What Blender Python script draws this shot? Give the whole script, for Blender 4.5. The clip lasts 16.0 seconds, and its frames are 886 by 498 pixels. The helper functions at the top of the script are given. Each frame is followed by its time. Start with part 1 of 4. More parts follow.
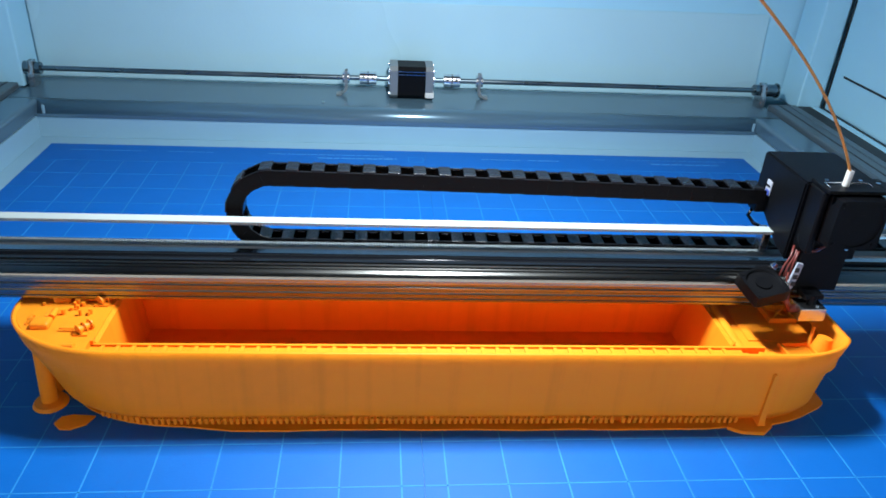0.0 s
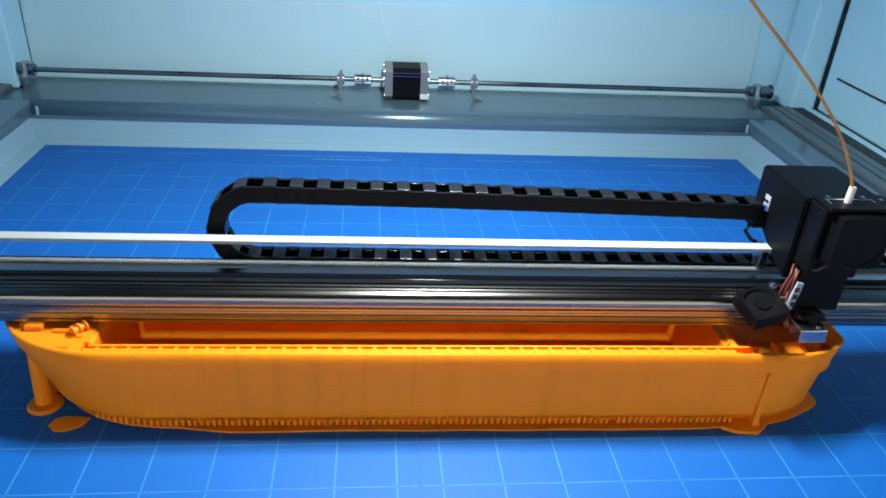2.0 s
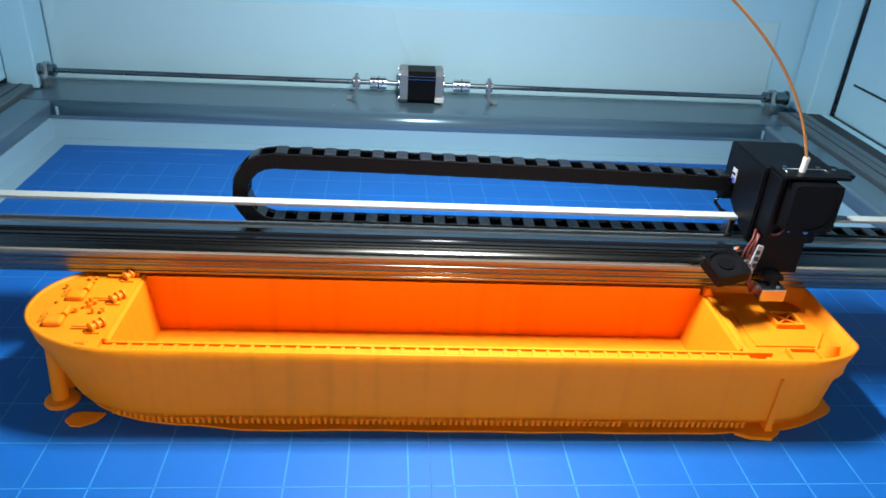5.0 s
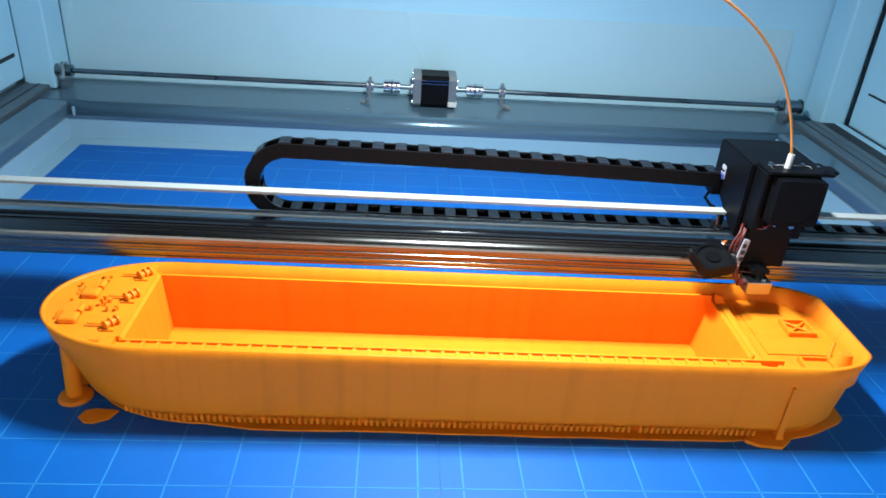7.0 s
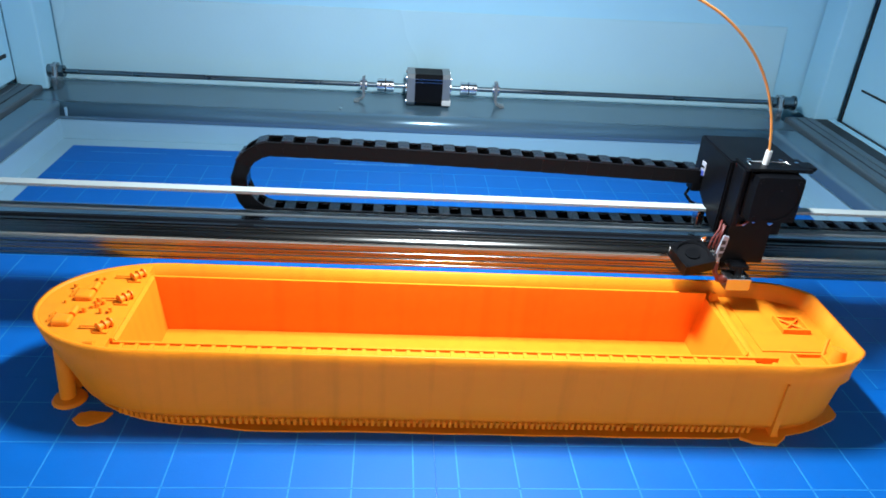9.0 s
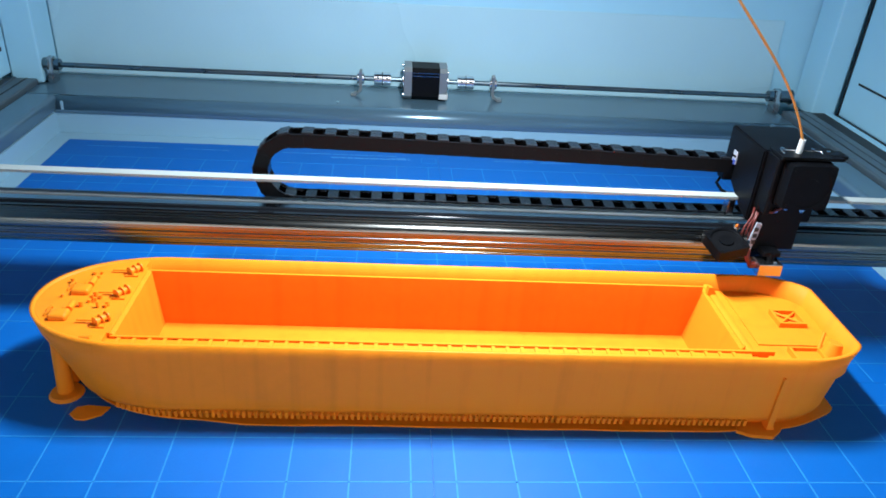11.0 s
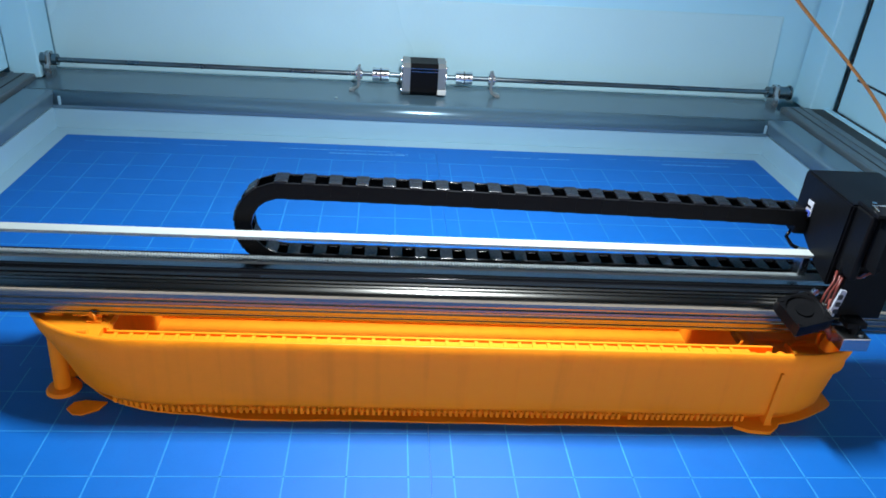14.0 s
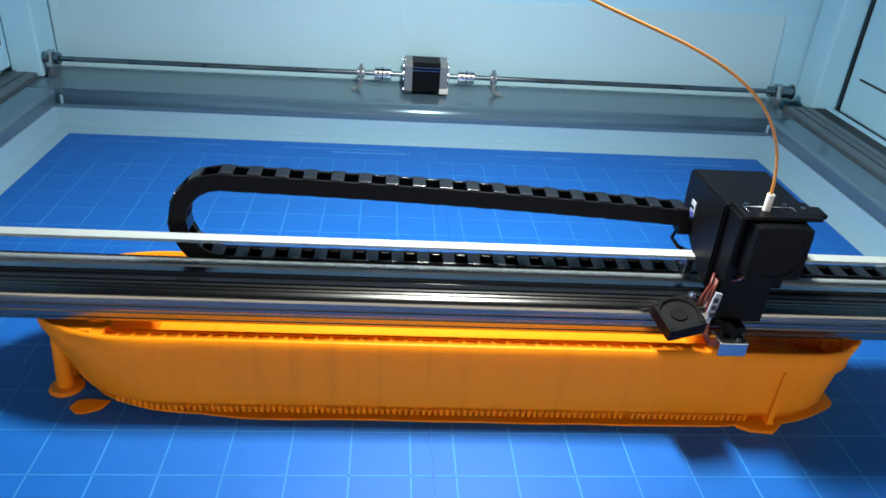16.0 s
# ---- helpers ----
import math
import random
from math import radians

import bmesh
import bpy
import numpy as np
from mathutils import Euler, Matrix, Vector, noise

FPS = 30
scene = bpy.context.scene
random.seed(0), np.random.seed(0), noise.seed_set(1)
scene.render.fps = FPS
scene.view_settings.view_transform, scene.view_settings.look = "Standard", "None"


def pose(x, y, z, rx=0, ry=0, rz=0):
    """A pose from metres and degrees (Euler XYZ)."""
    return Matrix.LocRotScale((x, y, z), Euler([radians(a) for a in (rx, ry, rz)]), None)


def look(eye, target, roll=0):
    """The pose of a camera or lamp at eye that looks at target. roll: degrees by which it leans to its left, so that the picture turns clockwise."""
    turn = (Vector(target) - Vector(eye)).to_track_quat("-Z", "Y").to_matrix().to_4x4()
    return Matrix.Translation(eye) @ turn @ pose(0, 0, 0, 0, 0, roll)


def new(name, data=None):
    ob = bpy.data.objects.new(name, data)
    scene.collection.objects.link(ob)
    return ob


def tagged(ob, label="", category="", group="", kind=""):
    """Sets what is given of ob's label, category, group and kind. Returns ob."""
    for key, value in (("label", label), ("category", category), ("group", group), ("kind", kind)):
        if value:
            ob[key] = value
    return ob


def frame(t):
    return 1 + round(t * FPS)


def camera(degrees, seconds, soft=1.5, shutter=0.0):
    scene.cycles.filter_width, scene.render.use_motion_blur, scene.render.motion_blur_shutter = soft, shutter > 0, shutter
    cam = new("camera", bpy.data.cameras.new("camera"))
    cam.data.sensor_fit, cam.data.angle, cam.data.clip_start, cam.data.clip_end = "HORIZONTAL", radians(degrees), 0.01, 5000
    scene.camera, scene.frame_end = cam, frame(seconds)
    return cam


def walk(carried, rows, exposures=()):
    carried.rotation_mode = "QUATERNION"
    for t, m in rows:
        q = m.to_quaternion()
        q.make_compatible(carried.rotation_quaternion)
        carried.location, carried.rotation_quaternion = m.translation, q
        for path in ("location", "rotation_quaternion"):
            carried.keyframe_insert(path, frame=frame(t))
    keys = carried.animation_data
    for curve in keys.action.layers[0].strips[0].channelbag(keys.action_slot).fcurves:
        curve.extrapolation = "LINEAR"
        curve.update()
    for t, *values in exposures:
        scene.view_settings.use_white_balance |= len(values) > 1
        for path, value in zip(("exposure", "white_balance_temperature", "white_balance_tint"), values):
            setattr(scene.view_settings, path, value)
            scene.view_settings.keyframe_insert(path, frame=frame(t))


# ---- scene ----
cam = camera(62.1, 16.0, soft=1.7)

PATH = [
    (0, (-0.018, -0.363, 0.346), (0.167, 1.381, -0.616), 3.5),
    (0.5, (-0.018, -0.363, 0.346), (0.183, 1.381, -0.612), 3.7),
    (1, (-0.018, -0.363, 0.346), (0.175, 1.383, -0.611), 3.6),
    (1.5, (-0.018, -0.364, 0.346), (0.175, 1.382, -0.611), 3.6),
    (2, (-0.018, -0.364, 0.346), (0.18, 1.381, -0.612), 3.6),
    (2.5, (-0.018, -0.364, 0.345), (0.172, 1.382, -0.611), 3.8),
    (3, (-0.019, -0.365, 0.345), (0.168, 1.383, -0.61), 3.9),
    (3.5, (-0.019, -0.365, 0.345), (0.165, 1.382, -0.609), 3.9),
    (4, (-0.019, -0.366, 0.345), (0.151, 1.382, -0.612), 3.6),
    (6.5, (-0.02, -0.368, 0.346), (0.129, 1.394, -0.588), 4.1),
    (7, (-0.021, -0.369, 0.345), (0.117, 1.392, -0.594), 4.1),
    (7.5, (-0.021, -0.368, 0.346), (0.114, 1.39, -0.597), 3.9),
    (8, (-0.02, -0.368, 0.346), (0.112, 1.39, -0.599), 3.8),
    (8.5, (-0.02, -0.368, 0.346), (0.12, 1.388, -0.601), 3.8),
    (9, (-0.02, -0.368, 0.346), (0.13, 1.39, -0.598), 3.9),
    (11.5, (-0.02, -0.368, 0.346), (0.138, 1.38, -0.613), 4.0),
    (12, (-0.019, -0.368, 0.345), (0.133, 1.381, -0.613), 3.9),
    (12.5, (-0.02, -0.368, 0.345), (0.138, 1.379, -0.615), 4.0),
    (13, (-0.019, -0.368, 0.345), (0.143, 1.377, -0.619), 4.1),
    (13.5, (-0.019, -0.368, 0.345), (0.143, 1.377, -0.619), 4.1),
    (14, (-0.019, -0.368, 0.345), (0.142, 1.377, -0.621), 4.1),
    (14.5, (-0.02, -0.368, 0.345), (0.142, 1.376, -0.62), 4.1),
    (15, (-0.019, -0.368, 0.345), (0.138, 1.376, -0.62), 4.1),
    (15.5, (-0.02, -0.368, 0.345), (0.139, 1.376, -0.621), 4.1),
    (16, (-0.02, -0.368, 0.345), (0.138, 1.375, -0.623), 4.1),
]
# seconds, stops, kelvin, tint: the automatic white balance drifts
TINT = [(0, 0, 6250, 10), (1, 0, 6600, 10), (2, 0, 6800, 10), (4.2, 0, 6900, 10), (6.5, 0, 6450, 10), (9, 0, 6150, 10), (11.5, 0, 6150, 10), (13.5, 0, 6450, 10), (14.5, 0, 6500, 10), (15.5, 0, 6950, 10), (16, 0, 7050, 10)]
walk(cam, [(t, look(eye, target, roll)) for t, eye, target, roll in PATH], TINT)


# ---- world, lamp and exposure ----
world = bpy.data.worlds.new("room")
scene.world = world
world.use_nodes = True
world.node_tree.nodes["Background"].inputs[0].default_value = (1.0, 0.94, 0.88, 1)
world.node_tree.nodes["Background"].inputs[1].default_value = 1.8
scene.view_settings.exposure = 0.0

LAMP_AT = (0.05, 0.122, 0.47)
lamp = bpy.data.lights.new("led_lamp_light", "AREA")
lamp.shape, lamp.size, lamp.size_y = "RECTANGLE", 0.03, 0.11
lamp.spread = radians(168)
lamp.energy, lamp.color = 6.1, (0.90, 0.97, 1.0)
lamp_ob = new("led_lamp_light", lamp)
lamp_ob.location = LAMP_AT


# ---- materials ----
def material(name, color, rough=0.5, metal=0.0, var=0.12, scale=40, bump=0.0, bump_scale=400, stretch=None, rvar=0.1, spec=0.5):
    """Procedural surface: base colour broken up at two scales, varied gloss, fine relief."""
    m = bpy.data.materials.new(name)
    m.use_nodes = True
    nt = m.node_tree
    b = nt.nodes["Principled BSDF"]
    b.inputs["Metallic"].default_value = metal
    b.inputs["Specular IOR Level"].default_value = spec
    tc = nt.nodes.new("ShaderNodeTexCoord")
    mp = nt.nodes.new("ShaderNodeMapping")
    nt.links.new(tc.outputs["Object"], mp.inputs[0])
    if stretch:
        mp.inputs["Scale"].default_value = stretch
    big = nt.nodes.new("ShaderNodeTexNoise")
    big.inputs["Scale"].default_value, big.inputs["Detail"].default_value = scale * 0.2, 4
    fine = nt.nodes.new("ShaderNodeTexNoise")
    fine.inputs["Scale"].default_value, fine.inputs["Detail"].default_value = scale * 4, 3
    nt.links.new(mp.outputs[0], big.inputs["Vector"])
    nt.links.new(mp.outputs[0], fine.inputs["Vector"])
    add = nt.nodes.new("ShaderNodeMath")
    add.operation = "MULTIPLY_ADD"
    nt.links.new(fine.outputs[0], add.inputs[0])
    add.inputs[1].default_value = 0.4
    nt.links.new(big.outputs[0], add.inputs[2])
    ramp = nt.nodes.new("ShaderNodeMapRange")
    ramp.inputs["From Min"].default_value, ramp.inputs["From Max"].default_value = 0.4, 1.0
    ramp.inputs["To Min"].default_value, ramp.inputs["To Max"].default_value = 1 - var, 1 + var
    nt.links.new(add.outputs[0], ramp.inputs[0])
    mul = nt.nodes.new("ShaderNodeVectorMath")
    mul.operation = "SCALE"
    mul.inputs[0].default_value = color[:3]
    nt.links.new(ramp.outputs[0], mul.inputs["Scale"])
    nt.links.new(mul.outputs[0], b.inputs["Base Color"])
    rr = nt.nodes.new("ShaderNodeMapRange")
    rr.inputs["From Min"].default_value, rr.inputs["From Max"].default_value = 0.3, 0.7
    rr.inputs["To Min"].default_value, rr.inputs["To Max"].default_value = max(0.02, rough - rvar), min(1, rough + rvar)
    nt.links.new(big.outputs[0], rr.inputs[0])
    nt.links.new(rr.outputs[0], b.inputs["Roughness"])
    if bump:
        n = nt.nodes.new("ShaderNodeTexNoise")
        n.inputs["Scale"].default_value, n.inputs["Detail"].default_value = bump_scale, 2
        nt.links.new(mp.outputs[0], n.inputs["Vector"])
        bp = nt.nodes.new("ShaderNodeBump")
        bp.inputs["Strength"].default_value, bp.inputs["Distance"].default_value = bump, 0.001
        nt.links.new(n.outputs[0], bp.inputs["Height"])
        nt.links.new(bp.outputs[0], b.inputs["Normal"])
    return m


def printed_plastic(name, color):
    """Extruded plastic: thin horizontal layer lines, faint vertical seams, slight sheen."""
    m = material(name, color, 0.45, 0, 0.08, 30, spec=0.2)
    nt = m.node_tree
    b = nt.nodes["Principled BSDF"]
    # thin walls let light through
    thin = nt.nodes.new("ShaderNodeBsdfTranslucent")
    thin.inputs["Color"].default_value = (0.99, 0.50, 0.03, 1)
    both = nt.nodes.new("ShaderNodeMixShader")
    both.inputs[0].default_value = 0.16
    nt.links.new(b.outputs[0], both.inputs[1])
    nt.links.new(thin.outputs[0], both.inputs[2])
    nt.links.new(both.outputs[0], nt.nodes["Material Output"].inputs["Surface"])
    tc = nt.nodes.new("ShaderNodeTexCoord")
    wave = nt.nodes.new("ShaderNodeTexWave")
    wave.bands_direction = "Z"
    wave.inputs["Scale"].default_value, wave.inputs["Distortion"].default_value = 220, 0.6
    wave.inputs["Detail"].default_value = 1
    mp = nt.nodes.new("ShaderNodeMapping")
    mp.inputs["Scale"].default_value = (90, 90, 3)
    seam = nt.nodes.new("ShaderNodeTexNoise")
    seam.inputs["Scale"].default_value, seam.inputs["Detail"].default_value = 1.0, 3
    nt.links.new(tc.outputs["Object"], wave.inputs["Vector"])
    nt.links.new(tc.outputs["Object"], mp.inputs[0])
    nt.links.new(mp.outputs[0], seam.inputs["Vector"])
    # seams a shade darker than the wall
    tone = nt.nodes.new("ShaderNodeMapRange")
    tone.inputs["From Min"].default_value, tone.inputs["From Max"].default_value = 0.30, 0.50
    tone.inputs["To Min"].default_value, tone.inputs["To Max"].default_value = 0.92, 1.02
    nt.links.new(seam.outputs[0], tone.inputs[0])
    old = b.inputs["Base Color"].links[0].from_socket
    shade = nt.nodes.new("ShaderNodeVectorMath")
    shade.operation = "SCALE"
    nt.links.new(old, shade.inputs[0])
    nt.links.new(tone.outputs[0], shade.inputs["Scale"])
    nt.links.new(shade.outputs[0], b.inputs["Base Color"])
    mix = nt.nodes.new("ShaderNodeMath")
    mix.operation = "MULTIPLY_ADD"
    mix.inputs[1].default_value = 0.25
    nt.links.new(wave.outputs["Fac"], mix.inputs[0])
    nt.links.new(seam.outputs[0], mix.inputs[2])
    bp = nt.nodes.new("ShaderNodeBump")
    bp.inputs["Strength"].default_value, bp.inputs["Distance"].default_value = 0.22, 0.0006
    nt.links.new(mix.outputs[0], bp.inputs["Height"])
    nt.links.new(bp.outputs[0], b.inputs["Normal"])
    return m


M_BLUE = material("blue_sheet", (0.0015, 0.1087, 0.4275), 0.5, 0, 0.1, 12, 0.12, 900, spec=0.3)
M_LINE = material("pale_blue_print", (0.022, 0.205, 0.515), 0.55, 0, 0.25, 60, spec=0.3)
M_PRINT = material("white_blue_print", (0.05, 0.235, 0.56), 0.55, 0, 0.25, 60, spec=0.3)
M_ORANGE = printed_plastic("orange_plastic", (0.985, 0.30, 0.013))
M_WALL = material("white_enamel", (0.42, 0.74, 0.90), 0.34, 0, 0.05, 3, 0.10, 700)
M_PANEL = material("warm_white_cover", (0.48, 0.73, 0.82), 0.30, 0, 0.06, 3, 0.12, 260)
# for the unseen ceiling and front panel: dark, so that they bounce little light
M_UNSEEN_DARK = material("unseen_dark", (0.05, 0.055, 0.06), 0.2, 0, 0.1, 6)
M_PLATE = material("white_plate", (0.27, 0.45, 0.56), 0.45, 0, 0.05, 6, 0.05, 500)
M_SHELF = material("grey_painted_steel", (0.11, 0.19, 0.25), 0.22, 0.35, 0.08, 6, 0.03, 300)
M_ALU = material("aluminium", (0.465, 0.4875, 0.51), 0.28, 1.0, 0.08, 20, 0.05, 500, (0.15, 1, 1))
M_POLISH = material("polished_rail", (0.25, 0.25, 0.235), 0.22, 1.0, 0.25, 60, 0.35, 300, (0.012, 1, 1), 0.07)
M_CHANNEL = material("black_anodised", (0.006, 0.007, 0.009), 0.16, 0, 0.35, 60, 0.2, 300, (0.012, 1, 1), 0.06, spec=0.25)
M_CHROME = material("bright_steel", (0.70, 0.72, 0.74), 0.2, 1.0, 0.1, 60)
M_BLACK = material("black_plastic", (0.003, 0.0034, 0.0045), 0.45, 0, 0.3, 40, 0.1, 600, spec=0.11)
M_MATTE = material("matte_black", (0.0023, 0.0026, 0.0037), 0.55, 0, 0.3, 40, 0.1, 600, spec=0.13)
M_LINKGREY = material("chain_bar_plastic", (0.006, 0.0067, 0.009), 0.24, 0, 0.3, 60, 0.25, 500, spec=0.4)
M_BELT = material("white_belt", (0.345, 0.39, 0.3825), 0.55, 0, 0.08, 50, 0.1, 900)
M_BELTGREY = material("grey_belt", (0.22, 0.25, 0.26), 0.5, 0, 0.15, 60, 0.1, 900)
M_WHITE = material("white_tube", (0.6375, 0.6375, 0.615), 0.4, 0, 0.05, 60)
M_RED = material("red_wire", (0.12, 0.018, 0.013), 0.45, 0, 0.15, 90)
M_FILAMENT = material("orange_filament", (0.66, 0.27, 0.05), 0.35, 0, 0.08, 80)
M_SILICONE = material("red_sock", (0.165, 0.0225, 0.0112), 0.5, 0, 0.2, 90)
M_STICKER = material("white_sticker", (0.3375, 0.36, 0.42), 0.4, 0, 0.2, 90)
M_STICKBLUE = material("blue_sticker", (0.045, 0.075, 0.3375), 0.4, 0, 0.1, 60)
M_STEEL = material("dull_steel", (0.18, 0.225, 0.25), 0.3, 1.0, 0.12, 60)
M_SILVER = material("silver_cast", (0.2475, 0.27, 0.2775), 0.45, 0.55, 0.08, 60)
M_PROFILE = material("grey_profile", (0.0975, 0.135, 0.1613), 0.38, 0.3, 0.1, 20, 0.05, 500, (1, 0.15, 1))
M_GAP = material("dark_gap", (0.015, 0.0165, 0.0195), 0.6, 0, 0.2, 30)


# ---- mesh helpers ----
def part(name, bm, mat, parent=None, label=""):
    me = bpy.data.meshes.new(name)
    bm.to_mesh(me)
    bm.free()
    me.materials.append(mat)
    ob = new(name, me)
    if parent:
        ob.parent = parent
    if label:
        ob["label"] = label
    return ob


def thing(name, label, category, at=(0, 0, 0), rz=0.0, group="", kind=""):
    ob = new(name)
    ob.matrix_basis = pose(*at, 0, 0, rz)
    ob.empty_display_size = 0.02
    return tagged(ob, label, category, group, kind)


def smooth(bm):
    for f in bm.faces:
        f.smooth = True
    return bm


def box(x0, x1, y0, y1, z0, z1, bev=0.0, seg=2, bm=None):
    own = bm is None
    bm = bm or bmesh.new()
    vs = bmesh.ops.create_cube(bm, size=1)["verts"]
    bmesh.ops.scale(bm, vec=(x1 - x0, y1 - y0, z1 - z0), verts=vs)
    bmesh.ops.translate(bm, vec=((x0 + x1) / 2, (y0 + y1) / 2, (z0 + z1) / 2), verts=vs)
    if bev and own:
        bmesh.ops.bevel(bm, geom=bm.edges[:], offset=bev, segments=seg, profile=0.5, affect="EDGES")
    return bm


def rod(a, b, r, seg=20, r2=None, bm=None):
    """A round bar from a to b."""
    bm = bm or bmesh.new()
    a, b = Vector(a), Vector(b)
    d = b - a
    vs = bmesh.ops.create_cone(bm, cap_ends=True, segments=seg, radius1=r, radius2=r if r2 is None else r2, depth=d.length)["verts"]
    m = Matrix.Translation((a + b) / 2) @ d.to_track_quat("Z", "Y").to_matrix().to_4x4()
    bmesh.ops.transform(bm, matrix=m, verts=vs)
    for v in vs:
        for f in v.link_faces:
            if len(f.verts) == 4:
                f.smooth = True
            else:
                for e in f.edges:
                    e.smooth = False
    return bm


def tube(points, r, seg=10):
    """A bent wire through points."""
    bm = bmesh.new()
    pts = [Vector(p) for p in points]
    rings = []
    for i, p in enumerate(pts):
        d = pts[min(i + 1, len(pts) - 1)] - pts[max(i - 1, 0)]
        q = d.to_track_quat("Z", "Y")
        rings.append([bm.verts.new(p + q @ Vector((r * math.cos(a), r * math.sin(a), 0))) for a in (2 * math.pi * k / seg for k in range(seg))])
    for u, v in zip(rings, rings[1:]):
        for k in range(seg):
            bm.faces.new((u[k], u[(k + 1) % seg], v[(k + 1) % seg], v[k])).smooth = True
    bm.faces.new(rings[0][::-1])
    bm.faces.new(rings[-1])
    return bm


def prism(profile, x0, x1, axis="x"):
    """A closed profile in (y, z) drawn along x, or in (x, z) along y, or in (x, y) along z."""
    bm = bmesh.new()
    put = {"x": lambda a, b, c: (c, a, b), "y": lambda a, b, c: (a, c, b), "z": lambda a, b, c: (a, b, c)}[axis]
    lo = [bm.verts.new(put(a, b, x0)) for a, b in profile]
    hi = [bm.verts.new(put(a, b, x1)) for a, b in profile]
    n = len(profile)
    for k in range(n):
        bm.faces.new((lo[k], lo[(k + 1) % n], hi[(k + 1) % n], hi[k]))
    bm.faces.new(lo[::-1])
    bm.faces.new(hi)
    bmesh.ops.recalc_face_normals(bm, faces=bm.faces[:])
    return bm


# ---- the enclosure ----
CELL = 0.0381
BACK = 0.655


def structure(name, bm, mat, label, category):
    return tagged(part(name, bm, mat), label, category, "", "structure")


def enclosure():
    structure("wall_back", box(-0.56, 0.66, BACK, BACK + 0.02, -0.12, 0.80), M_WALL, "white enamelled steel back wall of the enclosure", "wall")
    structure("wall_west", box(-0.58, -0.56, -0.40, BACK, -0.12, 0.80), M_WALL, "white enamelled steel side wall of the enclosure", "wall")
    structure("wall_east", box(0.66, 0.68, -0.40, BACK, -0.12, 0.80), M_WALL, "white enamelled steel side wall of the enclosure", "wall")
    # out of view; its dark colour is chosen to keep the bed's shadows deep
    structure("ceiling", box(-0.58, 0.68, -0.40, BACK + 0.02, 0.80, 0.82), M_UNSEEN_DARK, "unseen ceiling of the enclosure, dark to cut bounced light", "ceiling")
    structure("floor", box(-0.56, 0.66, -0.40, BACK, -0.14, -0.12), M_WALL, "white steel floor pan below the bed", "floor")
    # thin cover plate on the back wall, its upper edge a little out of level
    bm = prism([(-0.4658, 0.046), (0.533, 0.046), (0.527, 0.163), (-0.4658, 0.156)], BACK - 0.003, BACK - 0.0002, "y")
    bmesh.ops.bevel(bm, geom=bm.edges[:], offset=0.0008, segments=2, affect="EDGES")
    structure("trim", bm, M_PANEL, "thin white cover plate on the back wall", "panel")
    for name, x0, x1, y0 in (("post_west", -0.505, -0.466, 0.600), ("post_east", 0.571, 0.606, 0.598)):
        structure(name, box(x0, x1, y0, BACK - 0.004, 0.046, 0.80, 0.002), M_WALL, "white painted upright of the frame", "post")
    # unseen dark panel, added to let room light in only from low at the front
    structure("front_light_block", box(-0.58, 0.68, -0.42, -0.40, 0.22, 0.82), M_UNSEEN_DARK, "unseen dark panel added to cut front light, open at the bottom", "wall")


def side_panels():
    # door-like panels of the east wall, with a dark gap beside the upright and an open slot
    p = thing("side_panel", "white steel side panel with narrow slots", "panel", (0.6085, 0, 0))
    part("panel_sheet", box(0, 0.012, 0.05, 0.5935, 0.050, 0.36, 0.002), M_WALL, p)
    part("panel_sheet", box(0, 0.012, 0.05, 0.5930, 0.366, 0.74, 0.002), M_WALL, p)
    part("slot", box(-0.0012, 0.001, 0.40, 0.570, 0.1000, 0.1025), M_GAP, p, "narrow dark slot")
    part("slot", box(-0.0012, 0.001, 0.18, 0.34, 0.1000, 0.1025), M_GAP, p, "narrow dark slot")
    part("edge_gap", box(0.0005, 0.0022, 0.5942, 0.5975, 0.05, 0.78), M_GAP, p, "dark gap along the upright")
    q = thing("side_panel", "white steel side panel beside the upright", "panel", (-0.5040, 0, 0))
    part("panel_sheet", box(-0.012, 0, 0.0, 0.5998, 0.058, 0.74, 0.002), M_WALL, q)
    part("slot", box(-0.001, 0.0012, 0.46, 0.585, 0.0895, 0.0940), M_GAP, q, "narrow dark slot")


